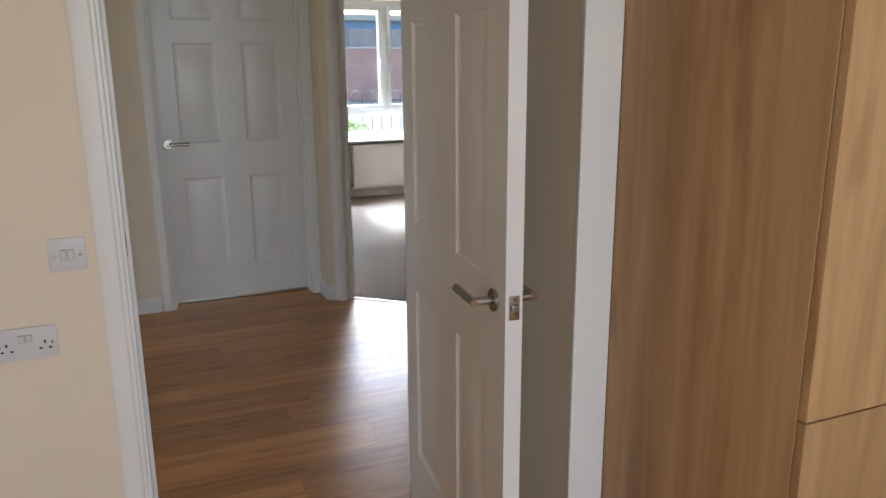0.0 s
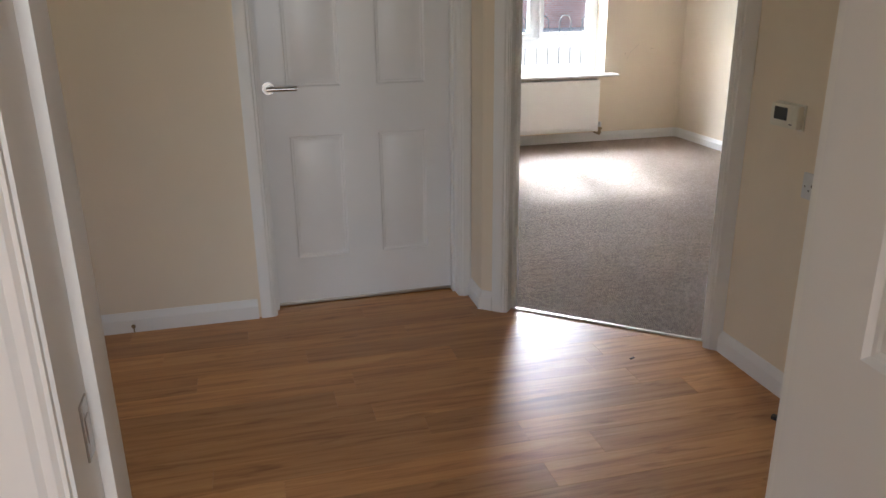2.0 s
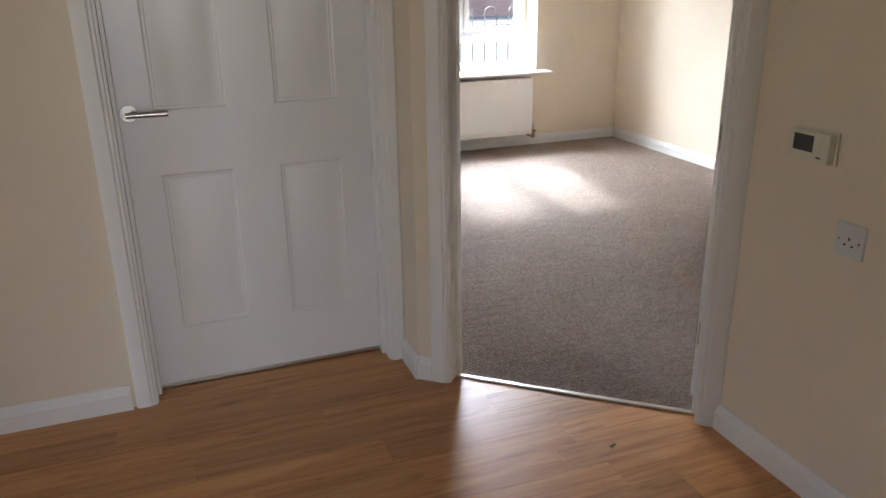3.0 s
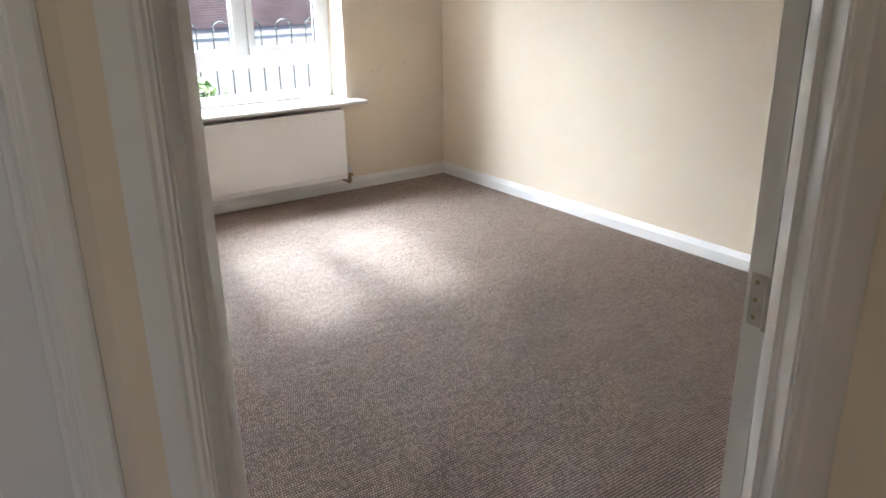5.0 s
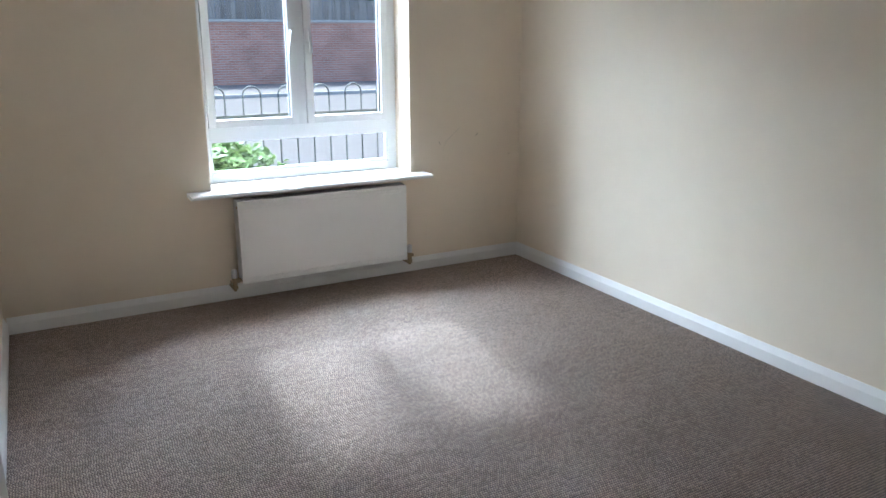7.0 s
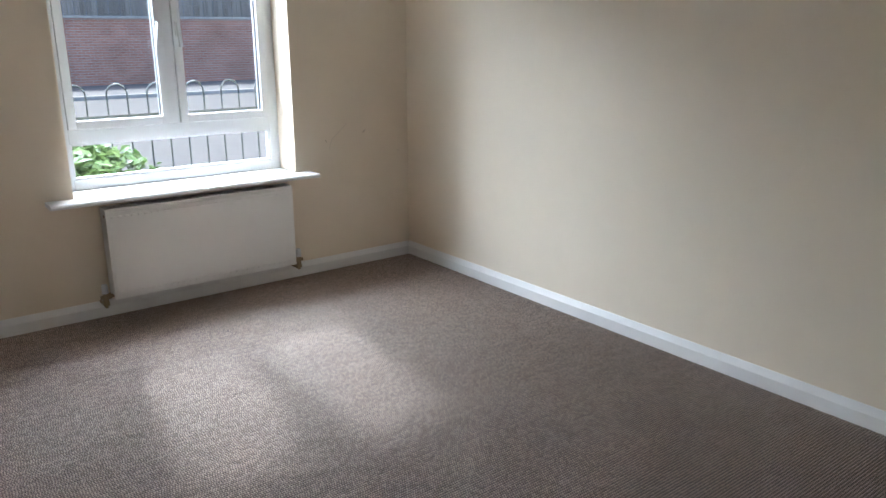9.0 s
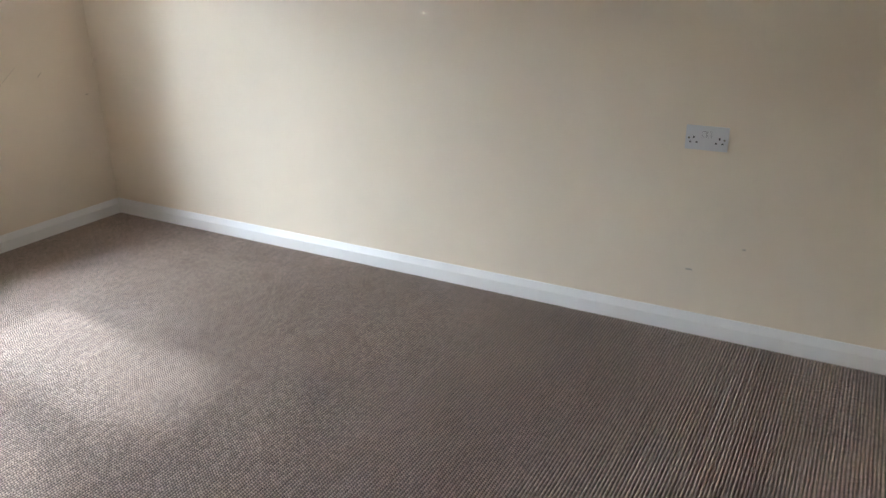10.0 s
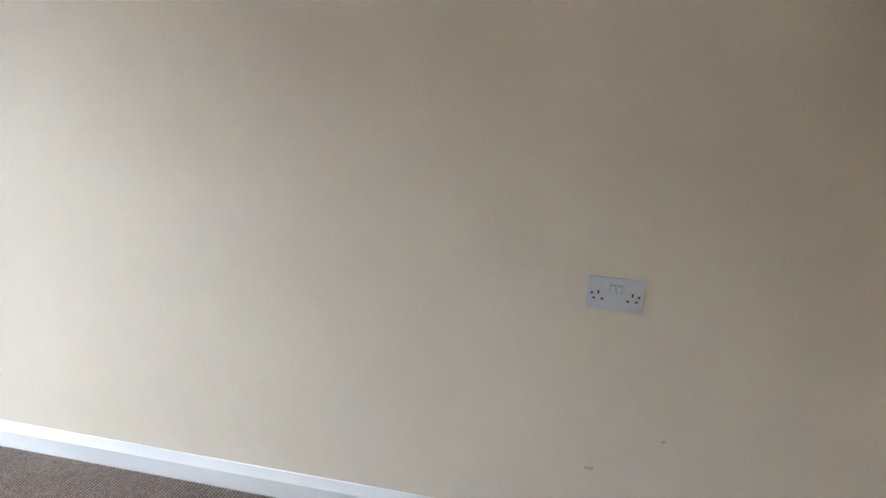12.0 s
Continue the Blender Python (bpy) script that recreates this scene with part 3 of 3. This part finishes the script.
double_socket(pose(-0.143, KY0, 0.775), "white plastic double socket with switches on the kitchen wall")
double_socket(pose(BX1, 4.386, 0.765, 0, 0, -90), "white plastic double socket with switches on the bedroom wall")
switch = plate("light_switch", pose(-0.022, KY0, 0.999), 0.086, 0.086, "white plastic double light switch beside the door frame", "switch")
rocker(switch, -0.0085, 0, 0.0125)
rocker(switch, 0.0085, 0, 0.0125)
screws(switch, 0.0302)
data_socket = plate("data_socket", pose(-0.272, KY0, 0.778), 0.086, 0.086, "yellowed plastic data socket on the kitchen wall", "socket", mat=CREAM_PLASTIC)
part("module", box(-0.012, 0.012, -0.0115, -0.008, -0.012, 0.012, bevel=0.0008), CREAM_PLASTIC, data_socket)
part("port", box(-0.008, 0.008, -0.0119, -0.0105, -0.008, 0.004), FAINT, data_socket)
screws(data_socket, 0.0302)
single_socket = plate("single_socket", pose(W3X, 3.098, 0.765, 0, 0, -90), 0.086, 0.086, "white plastic single socket below the thermostat", "socket")
pins(single_socket, 0.0, -0.004)
screws(single_socket, 0.0302)

thermostat = thing("thermostat", pose(W3X, 3.250, 0.975, 0, 0, -90), "white wall thermostat with a grey display", "thermostat")
part("body", merge(box(-0.072, 0.072, -0.006, 0, -0.042, 0.042, bevel=0.002), box(-0.068, 0.068, -0.030, -0.004, -0.039, 0.039, bevel=0.012)), CREAM_PLASTIC, thermostat)
part("display", box(-0.046, 0.018, -0.0312, -0.028, -0.014, 0.028, bevel=0.0006), SCREEN, thermostat, "grey display")
for bz in (0.018, 0.004, -0.010):
    part("button", box(0.032, 0.044, -0.0325, -0.029, bz - 0.004, bz + 0.004, bevel=0.001), CREAM_PLASTIC, thermostat)
part("badge", box(0.030, 0.046, -0.0304, -0.029, -0.026, -0.022), RUBBER, thermostat, "small dark printed bar")

# ---- kitchen unit ----
tall_unit = thing("tall_cabinet", pose(1.207, 0.52, 0), "light oak tall kitchen cabinet with two doors", "cabinet")
part("plinth", box(0.02, 0.60, 0.05, 0.56, 0, 0.15), UNIT, tall_unit)
part("side_panel", box(0.0, 0.018, 0.0, 0.583, 0.0, 2.15, bevel=0.001), UNIT, tall_unit)
part("carcass", box(0.020, 0.60, 0.002, 0.583, 0.15, 2.15), UNIT, tall_unit)
for dz0, dz1 in ((0.155, 0.838), (0.842, 2.15)):
    part("door", box(0.002, 0.598, -0.021, -0.002, dz0, dz1, bevel=0.0012), UNIT, tall_unit)
structure("trim_nib", box(1.103, 1.205, 1.092, 1.104, 0, 2.3, bevel=0.002), GLOSS, "white painted cover board on the end of the wall nib", "trim")

# ---- radiator ----
RX0, RX1, RZ0, RZ1, RY0, RY1 = 2.408, 3.411, 0.128, 0.590, 7.488, 7.592
radiator = thing("radiator", pose(RX0, RY1, RZ0), "white double panel radiator under the window", "radiator")
rw, rh, rd = RX1 - RX0, RZ1 - RZ0, RY1 - RY0
for ry in (-rd, -0.016):
    panel = part("panel", box(0, rw, ry, ry + 0.016, 0.0, rh - 0.006, bevel=0.005), ENAMEL, radiator)
    if ry == -rd:
        for i in range(30):
            cx = 0.035 + i * (rw - 0.07) / 29
            for z in (0.030, rh - 0.040):
                part("weld_dimple", box(cx - 0.010, cx + 0.010, ry - 0.008, ry + 0.003, z - 0.005, z + 0.005, bevel=0.0025), ENAMEL, panel)
        part("face", box(0.012, rw - 0.012, ry - 0.0035, ry + 0.004, 0.010, rh - 0.016, bevel=0.003), ENAMEL, panel)
for x0 in (0.0, rw - 0.012):
    part("side_cover", box(x0, x0 + 0.012, -rd + 0.012, -0.010, 0.02, rh, bevel=0.002), ENAMEL, radiator)
grille = part("grille", merge(box(0.004, rw - 0.004, -rd + 0.002, -rd + 0.012, rh - 0.006, rh, bevel=0.001), box(0.004, rw - 0.004, -0.013, -0.003, rh - 0.006, rh, bevel=0.001)), ENAMEL, radiator)
for i in range(50):
    gx = 0.012 + i * (rw - 0.024) / 49
    part("grille_bar", box(gx - 0.0072, gx + 0.0072, -rd + 0.011, -0.012, rh - 0.006, rh - 0.001), ENAMEL, grille)
part("fins", merge(*[box(0.02 + i * 0.0198, 0.026 + i * 0.0198, -rd + 0.02, -0.02, 0.03, rh - 0.03) for i in range(49)]), ENAMEL, radiator)
part("air_vent", rod(0.008, (-0.004, -rd + 0.022, rh - 0.035), (0.004, -rd + 0.022, rh - 0.035), 14), BRASS, radiator)
for bx in (0.18, rw - 0.18):
    part("bracket", box(bx - 0.015, bx + 0.015, -0.004, BY1 - RY1, 0.05, rh - 0.05), ENAMEL, radiator)
for vx, way in ((-0.036, 1), (rw + 0.036, -1)):
    valve = part("valve", merge(rod(0.0135, (vx, -0.060, -0.030), (vx, -0.060, 0.030), 16, 0.002), rod(0.010, (vx, -0.060, 0.014), (vx + way * 0.040, -0.060, 0.014), 14),
                 rod(0.017, (vx + way * 0.010, -0.060, 0.014), (vx + way * 0.026, -0.060, 0.014), 6), rod(0.016, (vx, -0.060, -0.034), (vx, -0.060, -0.016), 6),
                 rod(0.010, (vx - way * 0.024, -0.060, 0.012), (vx, -0.060, 0.012), 10)), BRASS, radiator, "tarnished brass radiator valve")
    part("cap", rod(0.0165, (vx, -0.060, 0.030), (vx, -0.060, 0.078), 20, 0.003, 0.014), PLASTIC, valve, "white plastic cap")
    part("pipe", merge(rod(0.0085, (vx, -0.060, -0.040), (vx, BY1 - RY1, -0.040), 14), rod(0.0085, (vx, -0.060, -0.046), (vx, -0.060, -0.028), 14)), BRASS, valve)

# ---- bedroom window ----
window = thing("window_1", pose(WX0, 7.845, WZ0), "white plastic framed window over the radiator", "window", kind="structure")
ww, wh = WX1 - WX0, WZ1 - WZ0
F = 0.055
TR0, TR1 = 0.262, 0.332
for a, b, c, d in ((0, F, 0, wh), (ww - F, ww, 0, wh), (F, ww - F, 0, 0.075), (F, ww - F, wh - F, wh)):
    part("frame", box(a, b, 0, 0.07, c, d, bevel=0.003), UPVC, window)
part("transom", box(F, ww - F, 0.001, 0.069, TR0, TR1, bevel=0.003), UPVC, window)
part("mullion", box(ww / 2 - 0.026, ww / 2 + 0.026, 0.002, 0.068, TR1, wh - F, bevel=0.003), UPVC, window)


def bead(a, b, c, d, w, y0, y1):
    return merge(box(a, a + w, y0, y1, c, d, bevel=0.003), box(b - w, b, y0, y1, c, d, bevel=0.003), box(a + w, b - w, y0, y1, c, c + w, bevel=0.003), box(a + w, b - w, y0, y1, d - w, d, bevel=0.003))


def pane(parent, a, b, c, d, y):
    g = part("pane", box(a, b, y, y + 0.004, c, d), GLASS, parent)
    g.visible_shadow = False


part("glazing_bead", bead(F, ww - F, 0.075, TR0, 0.012, 0.008, 0.040), UPVC, window)
pane(window, F + 0.006, ww - F - 0.006, 0.08, TR0 - 0.004, 0.03)
for a, b, hx in ((F, ww / 2 - 0.026, ww / 2 - 0.050), (ww / 2 + 0.026, ww - F, ww / 2 + 0.050)):
    sash = part("sash", bead(a + 0.002, b - 0.002, TR1 + 0.002, wh - F - 0.002, 0.042, -0.014, 0.05), UPVC, window)
    pane(sash, a + 0.035, b - 0.035, TR1 + 0.035, wh - F - 0.035, 0.03)
    part("rubber_seal", bead(a + 0.042, b - 0.042, TR1 + 0.042, wh - F - 0.042, 0.004, 0.004, 0.03), RUBBER, sash, "dark rubber seal")
    grip = part("window_handle", box(hx - 0.012, hx + 0.012, -0.026, -0.013, 0.79, 0.87, bevel=0.003), UPVC, sash)
    part("lever", box(-0.009, 0.009, -0.046, -0.024, -0.115, 0.012, m=pose(hx, 0, 0.85, 0, 10 if hx < ww / 2 else -4, 0), bevel=0.004), UPVC, grip, "worn white window lever")

NOSE = [(-0.004, 0), (0.0, 0.004), (0.004, 0.011), (0.0, 0.018), (-0.004, 0.022)]


def board(depth, x0, x1):
    return sweep([(-depth, 0), *NOSE, (-depth, 0.022)], (x0, 7.510, WZ0 + 0.001), (x1, 7.510, WZ0 + 0.001), (0, -1, 0))


structure("window_sill", merge(board(0.334, WX0 + 0.001, WX1 - 0.001), board(0.131, 2.178, WX0 + 0.001), board(0.131, WX1 - 0.001, 3.602)), GLOSS, "white gloss window board with rounded nose", "window sill")

# marks on the walls
for mx, mz, ln, tilt in ((3.985, 0.838, 0.03, -40), (3.72, 0.80, 0.02, 70), (4.235, 0.70, 0.018, 0)):
    structure("wall_mark", box(-ln / 2, ln / 2, -0.0012, -0.0002, -0.0012, 0.0012, m=pose(mx, BY1, mz, 0, tilt, 0)), BRASS, "small dark scuff on the bedroom wall", "mark")
for my, mz, mw in ((4.215, 0.372, 0.006), (4.40, 0.262, 0.012)):
    structure("wall_mark", box(-0.0012, -0.0002, -mw, mw, -0.0035, 0.0035, m=pose(BX1, my, mz)), FAINT, "small faint spot on the bedroom wall", "mark")

SCRATCH = [(3.866, 0.892), (3.812, 0.848), (3.760, 0.806), (3.742, 0.752)]
structure("wall_mark", merge(*[rod(0.0011, (a[0], BY1 - 0.0006, a[1]), (b[0], BY1 - 0.0006, b[1]), 6) for a, b in zip(SCRATCH, SCRATCH[1:])]), FAINT,
          "long thin scratch on the bedroom wall", "mark")

# ---- small things on the hall floor ----
keys = thing("key_bunch", pose(1.935, 2.955, 0.0, 0, 0, -62), "bunch of keys with a black fob on the wood floor", "keys")
part("fob", box(-0.035, 0.025, -0.011, 0.011, 0.0, 0.013, bevel=0.004), RUBBER, keys, "black plastic fob")
links = []
for i in range(16):
    a0, a1 = i / 16 * math.tau, (i + 1) / 16 * math.tau
    links.append(rod(0.0011, (0.038 + 0.013 * math.cos(a0), 0.013 * math.sin(a0), 0.004), (0.038 + 0.013 * math.cos(a1), 0.013 * math.sin(a1), 0.004), 6))
part("ring", merge(*links), STEEL, keys)
for ka in (-55, -10, 35):
    key = merge(rod(0.012, (0.016, 0, 0), (0.016, 0, 0.002), 16), box(0.026, 0.056, -0.0035, 0.0035, 0, 0.002), box(0.034, 0.052, 0.003, 0.0065, 0, 0.002))
    bmesh.ops.transform(key, matrix=pose(0.046, 0, 0.003, 0, 3, ka), verts=key.verts)
    part("key", key, BRASS, keys, "worn brass key")

lighter = thing("lighter", pose(-0.405, 4.137, 0.0, 0, 0, -42), "white plastic lighter with dark ends on the wood floor", "lighter")
part("body", box(-0.034, 0.036, -0.013, 0.013, 0.001, 0.019, bevel=0.005), PLASTIC, lighter)
part("cap", box(0.036, 0.058, -0.013, 0.013, 0.001, 0.020, bevel=0.004), RUBBER, lighter, "black cap")
part("base", box(-0.052, -0.033, -0.0125, 0.0125, 0.0015, 0.018, bevel=0.003), RUBBER, lighter, "dark end")
for px, py, pa in ((-0.60, 4.16, 20), (-0.63, 4.05, -35)):
    tagged(new("paper_scrap", mesh_of("paper_scrap", box(-0.05, 0.05, -0.035, 0.035, 0.0, 0.0012, m=pose(px, py, 0.0005, 0, 0, pa)), PLASTIC)), "small white paper leaflet lying on the wood floor", "paper", "paper scraps")
hook = thing("skirting_hook", pose(-0.262, HY - 0.016, 0.028), "small bent brass hook screwed into the skirting", "hook")
part("shank", rod(0.003, (0, 0.004, 0.006), (0, -0.012, 0.006), 10), BRASS, hook)
part("bulb", rod(0.009, (0, -0.012, 0.006), (0, -0.020, 0.006), 14, 0.003), BRASS, hook)
part("tail", rod(0.0025, (0, -0.016, 0.0), (0.001, -0.016, -0.022), 8), BRASS, hook)
tagged(new("floor_chip", mesh_of("floor_chip", box(-0.012, 0.012, -0.005, 0.005, 0.0, 0.002, m=pose(1.675, 3.509, 0.0, 0, 0, 25), bevel=0.0008), GROUT)), "small dark chip lying on the wood floor", "debris")

# ---- outdoors ----
GZ = -0.10
structure("ground", merge(box(-400, 400, OUT + 0.02, 900, -0.6, GZ - 0.02), box(-400, -2.32, -400, OUT + 0.02, -0.6, GZ - 0.02), box(4.46, 400, -400, OUT + 0.02, -0.6, GZ - 0.02), box(-2.32, 4.46, -400, -3.42, -0.6, GZ - 0.02)),
          GRASS, "bare earth and grass", "ground")
structure("pavement_near", box(-60, 60, 9.3, 12.6, -0.3, GZ + 0.02), PAVING, "pale concrete pavement by the railings", "pavement")
structure("road", box(-60, 60, 12.6, 23.6, -0.3, GZ), ASPHALT, "grey asphalt street", "road")
structure("kerb", box(-60, 60, 23.6, 23.75, -0.3, GZ + 0.09, bevel=0.01), STONE, "stone kerb of the far pavement", "kerb")
structure("pavement_far", box(-60, 60, 23.75, 28.0, -0.3, GZ + 0.08), PAVING, "pale pavement before the brick wall", "pavement")

garden_wall = thing("brick_wall", pose(0, 28.0, GZ), "long red brick boundary wall with pale coping", "wall")
part("brickwork", box(-40, 60, 0, 0.35, 0, 1.98), BRICK, garden_wall)
part("coping", box(-40, 60, -0.05, 0.40, 1.98, 2.06, bevel=0.02), STONE, garden_wall, "pale stone coping")
fence = thing("timber_fence", pose(0, 28.5, GZ), "weathered grey close board fence above the wall", "fence")
part("rail", box(-8, 16, 0.03, 0.08, 2.30, 2.38), TIMBER, fence)
random.seed(3)
for i in range(150):
    fx = -8 + i * 0.16
    part("board", box(fx, fx + 0.152, 0.01 * (i % 2), 0.02 + 0.01 * (i % 2), 0.0, 2.72 + random.uniform(-0.015, 0.015)), TIMBER, fence)

railing = thing("bow_top_railing", pose(-0.108, 9.0, GZ), "dark metal bow top railing outside the window", "railing")
part("top_rail", box(0, 7, -0.005, 0.005, 0.98, 1.0), IRON, railing)
part("bottom_rail", box(0, 7, -0.005, 0.005, 0.10, 0.14), IRON, railing)
P = 0.130
for i in range(26):
    bx = 0.10 + i * 2 * P
    for x in (bx, bx + P):
        part("bar", rod(0.006, (x, 0, 0.02), (x, 0, 1.135), 8), IRON, railing)
    arcs = []
    for k in range(10):
        a0, a1 = k / 10 * math.pi, (k + 1) / 10 * math.pi
        arcs.append(rod(0.006, (bx + P / 2 - P / 2 * math.cos(a0), 0, 1.135 + P / 2 * math.sin(a0)), (bx + P / 2 - P / 2 * math.cos(a1), 0, 1.135 + P / 2 * math.sin(a1)), 8))
    part("hoop", merge(*arcs), IRON, railing)
for px in (0.03, 6.97):
    part("post", box(px - 0.02, px + 0.02, -0.02, 0.02, 0, 1.16), IRON, railing)


def foliage(center, radii, count, size, seed):
    """Many small bent leaves in an uneven cloud."""
    rng = random.Random(seed)
    verts, faces = [], []
    for _ in range(count):
        d = Vector((rng.gauss(0, 1), rng.gauss(0, 1), rng.gauss(0, 1))).normalized()
        r = rng.random() ** 0.4 * (0.75 + 0.35 * noise.noise(d * 2.1 + Vector((seed, 0, 0))))
        c = Vector(center) + Vector((d.x * radii[0], d.y * radii[1], d.z * radii[2])) * r
        q = Euler((rng.uniform(-1, 1), rng.uniform(-1, 1), rng.uniform(0, 6.28))).to_matrix()
        s = size * rng.uniform(0.6, 1.3)
        k = len(verts)
        verts += [c + q @ Vector(v) * s for v in ((0, -0.5, 0), (0.28, 0, 0.08), (0, 0.6, -0.06), (-0.28, 0, 0.08))]
        faces += [(k, k + 1, k + 2), (k, k + 2, k + 3)]
    me = bpy.data.meshes.new("leaves")
    me.from_pydata([tuple(v) for v in verts], [], faces)
    return me


def leaves(name, parent, mat, *settings):
    me = foliage(*settings)
    me.materials.append(mat)
    ob = new(name, me)
    ob.parent = parent
    return ob


bush = thing("bush", pose(2.50, 8.55, GZ), "low leafy green bush by the railing", "bush")
part("stems", merge(*[rod(0.008, (0, 0, -0.02), (0.22 * math.cos(a), 0.12 * math.sin(a), 0.55), 7, 0, 0.003) for a in (0.2, 1.3, 2.4, 3.6, 4.7, 5.6)]), BARK, bush)
leaves("leaves", bush, LEAF, (0.03, 0, 0.58), (0.52, 0.30, 0.46), 3200, 0.075, 4)
leaves("leaves", bush, LEAF, (0.56, 0.0, 0.46), (0.36, 0.20, 0.30), 1200, 0.06, 9)

for tx, ty, th, sd in ((18.5, 44, 7.5, 2), (27, 48, 9, 3), (-6, 46, 9, 5)):
    tree = thing("tree", pose(tx, ty, GZ), "leafy green tree beyond the brick wall", "tree", "trees beyond the wall")
    part("trunk", rod(0.22, (0, 0, -0.05), (0, 0, th * 0.55), 12, 0, 0.12), BARK, tree)
    for la in (0.4, 2.3, 4.4):
        part("limb", rod(0.09, (0, 0, th * 0.35), (1.5 * math.cos(la), 1.5 * math.sin(la), th * 0.7), 8, 0, 0.03), BARK, tree)
    leaves("crown", tree, TREE_LEAF, (0, 0, th * 0.66), (2.6, 2.4, th * 0.34), 5000, 0.32, sd)

shed = thing("clad_shed", pose(-14, 52, GZ), "long low shed with blue cladding and white roof edge", "shed")
part("wall", box(0, 60, 0, 10, -0.05, 4.2), BLUE, shed)
part("roof", box(-0.4, 60.4, -0.4, 10.4, 4.2, 4.6, bevel=0.05), STONE, shed, "pale roof edge")
for i in range(60):
    part("rib", box(i + 0.4, i + 0.5, -0.06, 0.02, 0, 4.2), BLUE, shed)

# ---- wood floor, plank by plank ----
PITCH, LONG = 0.1233, 0.99
hall_floor = thing("floor", pose(0, 0, 0), "warm oak effect plank floor with a satin sheen", "floor", kind="structure")


def plank_mesh(length):
    b, w, g = 0.0004, PITCH - 0.0002, length - 0.0002
    bm = bmesh.new()
    low = [bm.verts.new(p) for p in ((0, 0, -0.011), (g, 0, -0.011), (g, w, -0.011), (0, w, -0.011))]
    mid = [bm.verts.new(p) for p in ((0, 0, -b), (g, 0, -b), (g, w, -b), (0, w, -b))]
    top = [bm.verts.new(p) for p in ((b, b, 0), (g - b, b, 0), (g - b, w - b, 0), (b, w - b, 0))]
    for a, c in ((low, mid), (mid, top)):
        for i in range(4):
            bm.faces.new((a[i], a[(i + 1) % 4], c[(i + 1) % 4], c[i]))
    bm.faces.new(top)
    return mesh_of("plank", bm, PLANK, smooth=False)


JOINTS = {0: 0.72, 1: 0.21, 2: 0.87, 3: 0.436, 4: 0.02, 5: 0.59}
random.seed(11)
shapes = {}
for k in range(-1, 22):
    y = 4.308 - PITCH * (k + 1)
    x = JOINTS.get(k, random.uniform(0, LONG)) - 4 * LONG
    while x < 2.09:
        a, b = max(x, -2.2), min(x + LONG, 2.09)
        if b - a > 0.02:
            key = round(b - a, 3)
            if key not in shapes:
                shapes[key] = plank_mesh(b - a)
            ob = new("plank", shapes[key])
            ob.location = (a, y, 0)
            ob.parent = hall_floor
        x += LONG
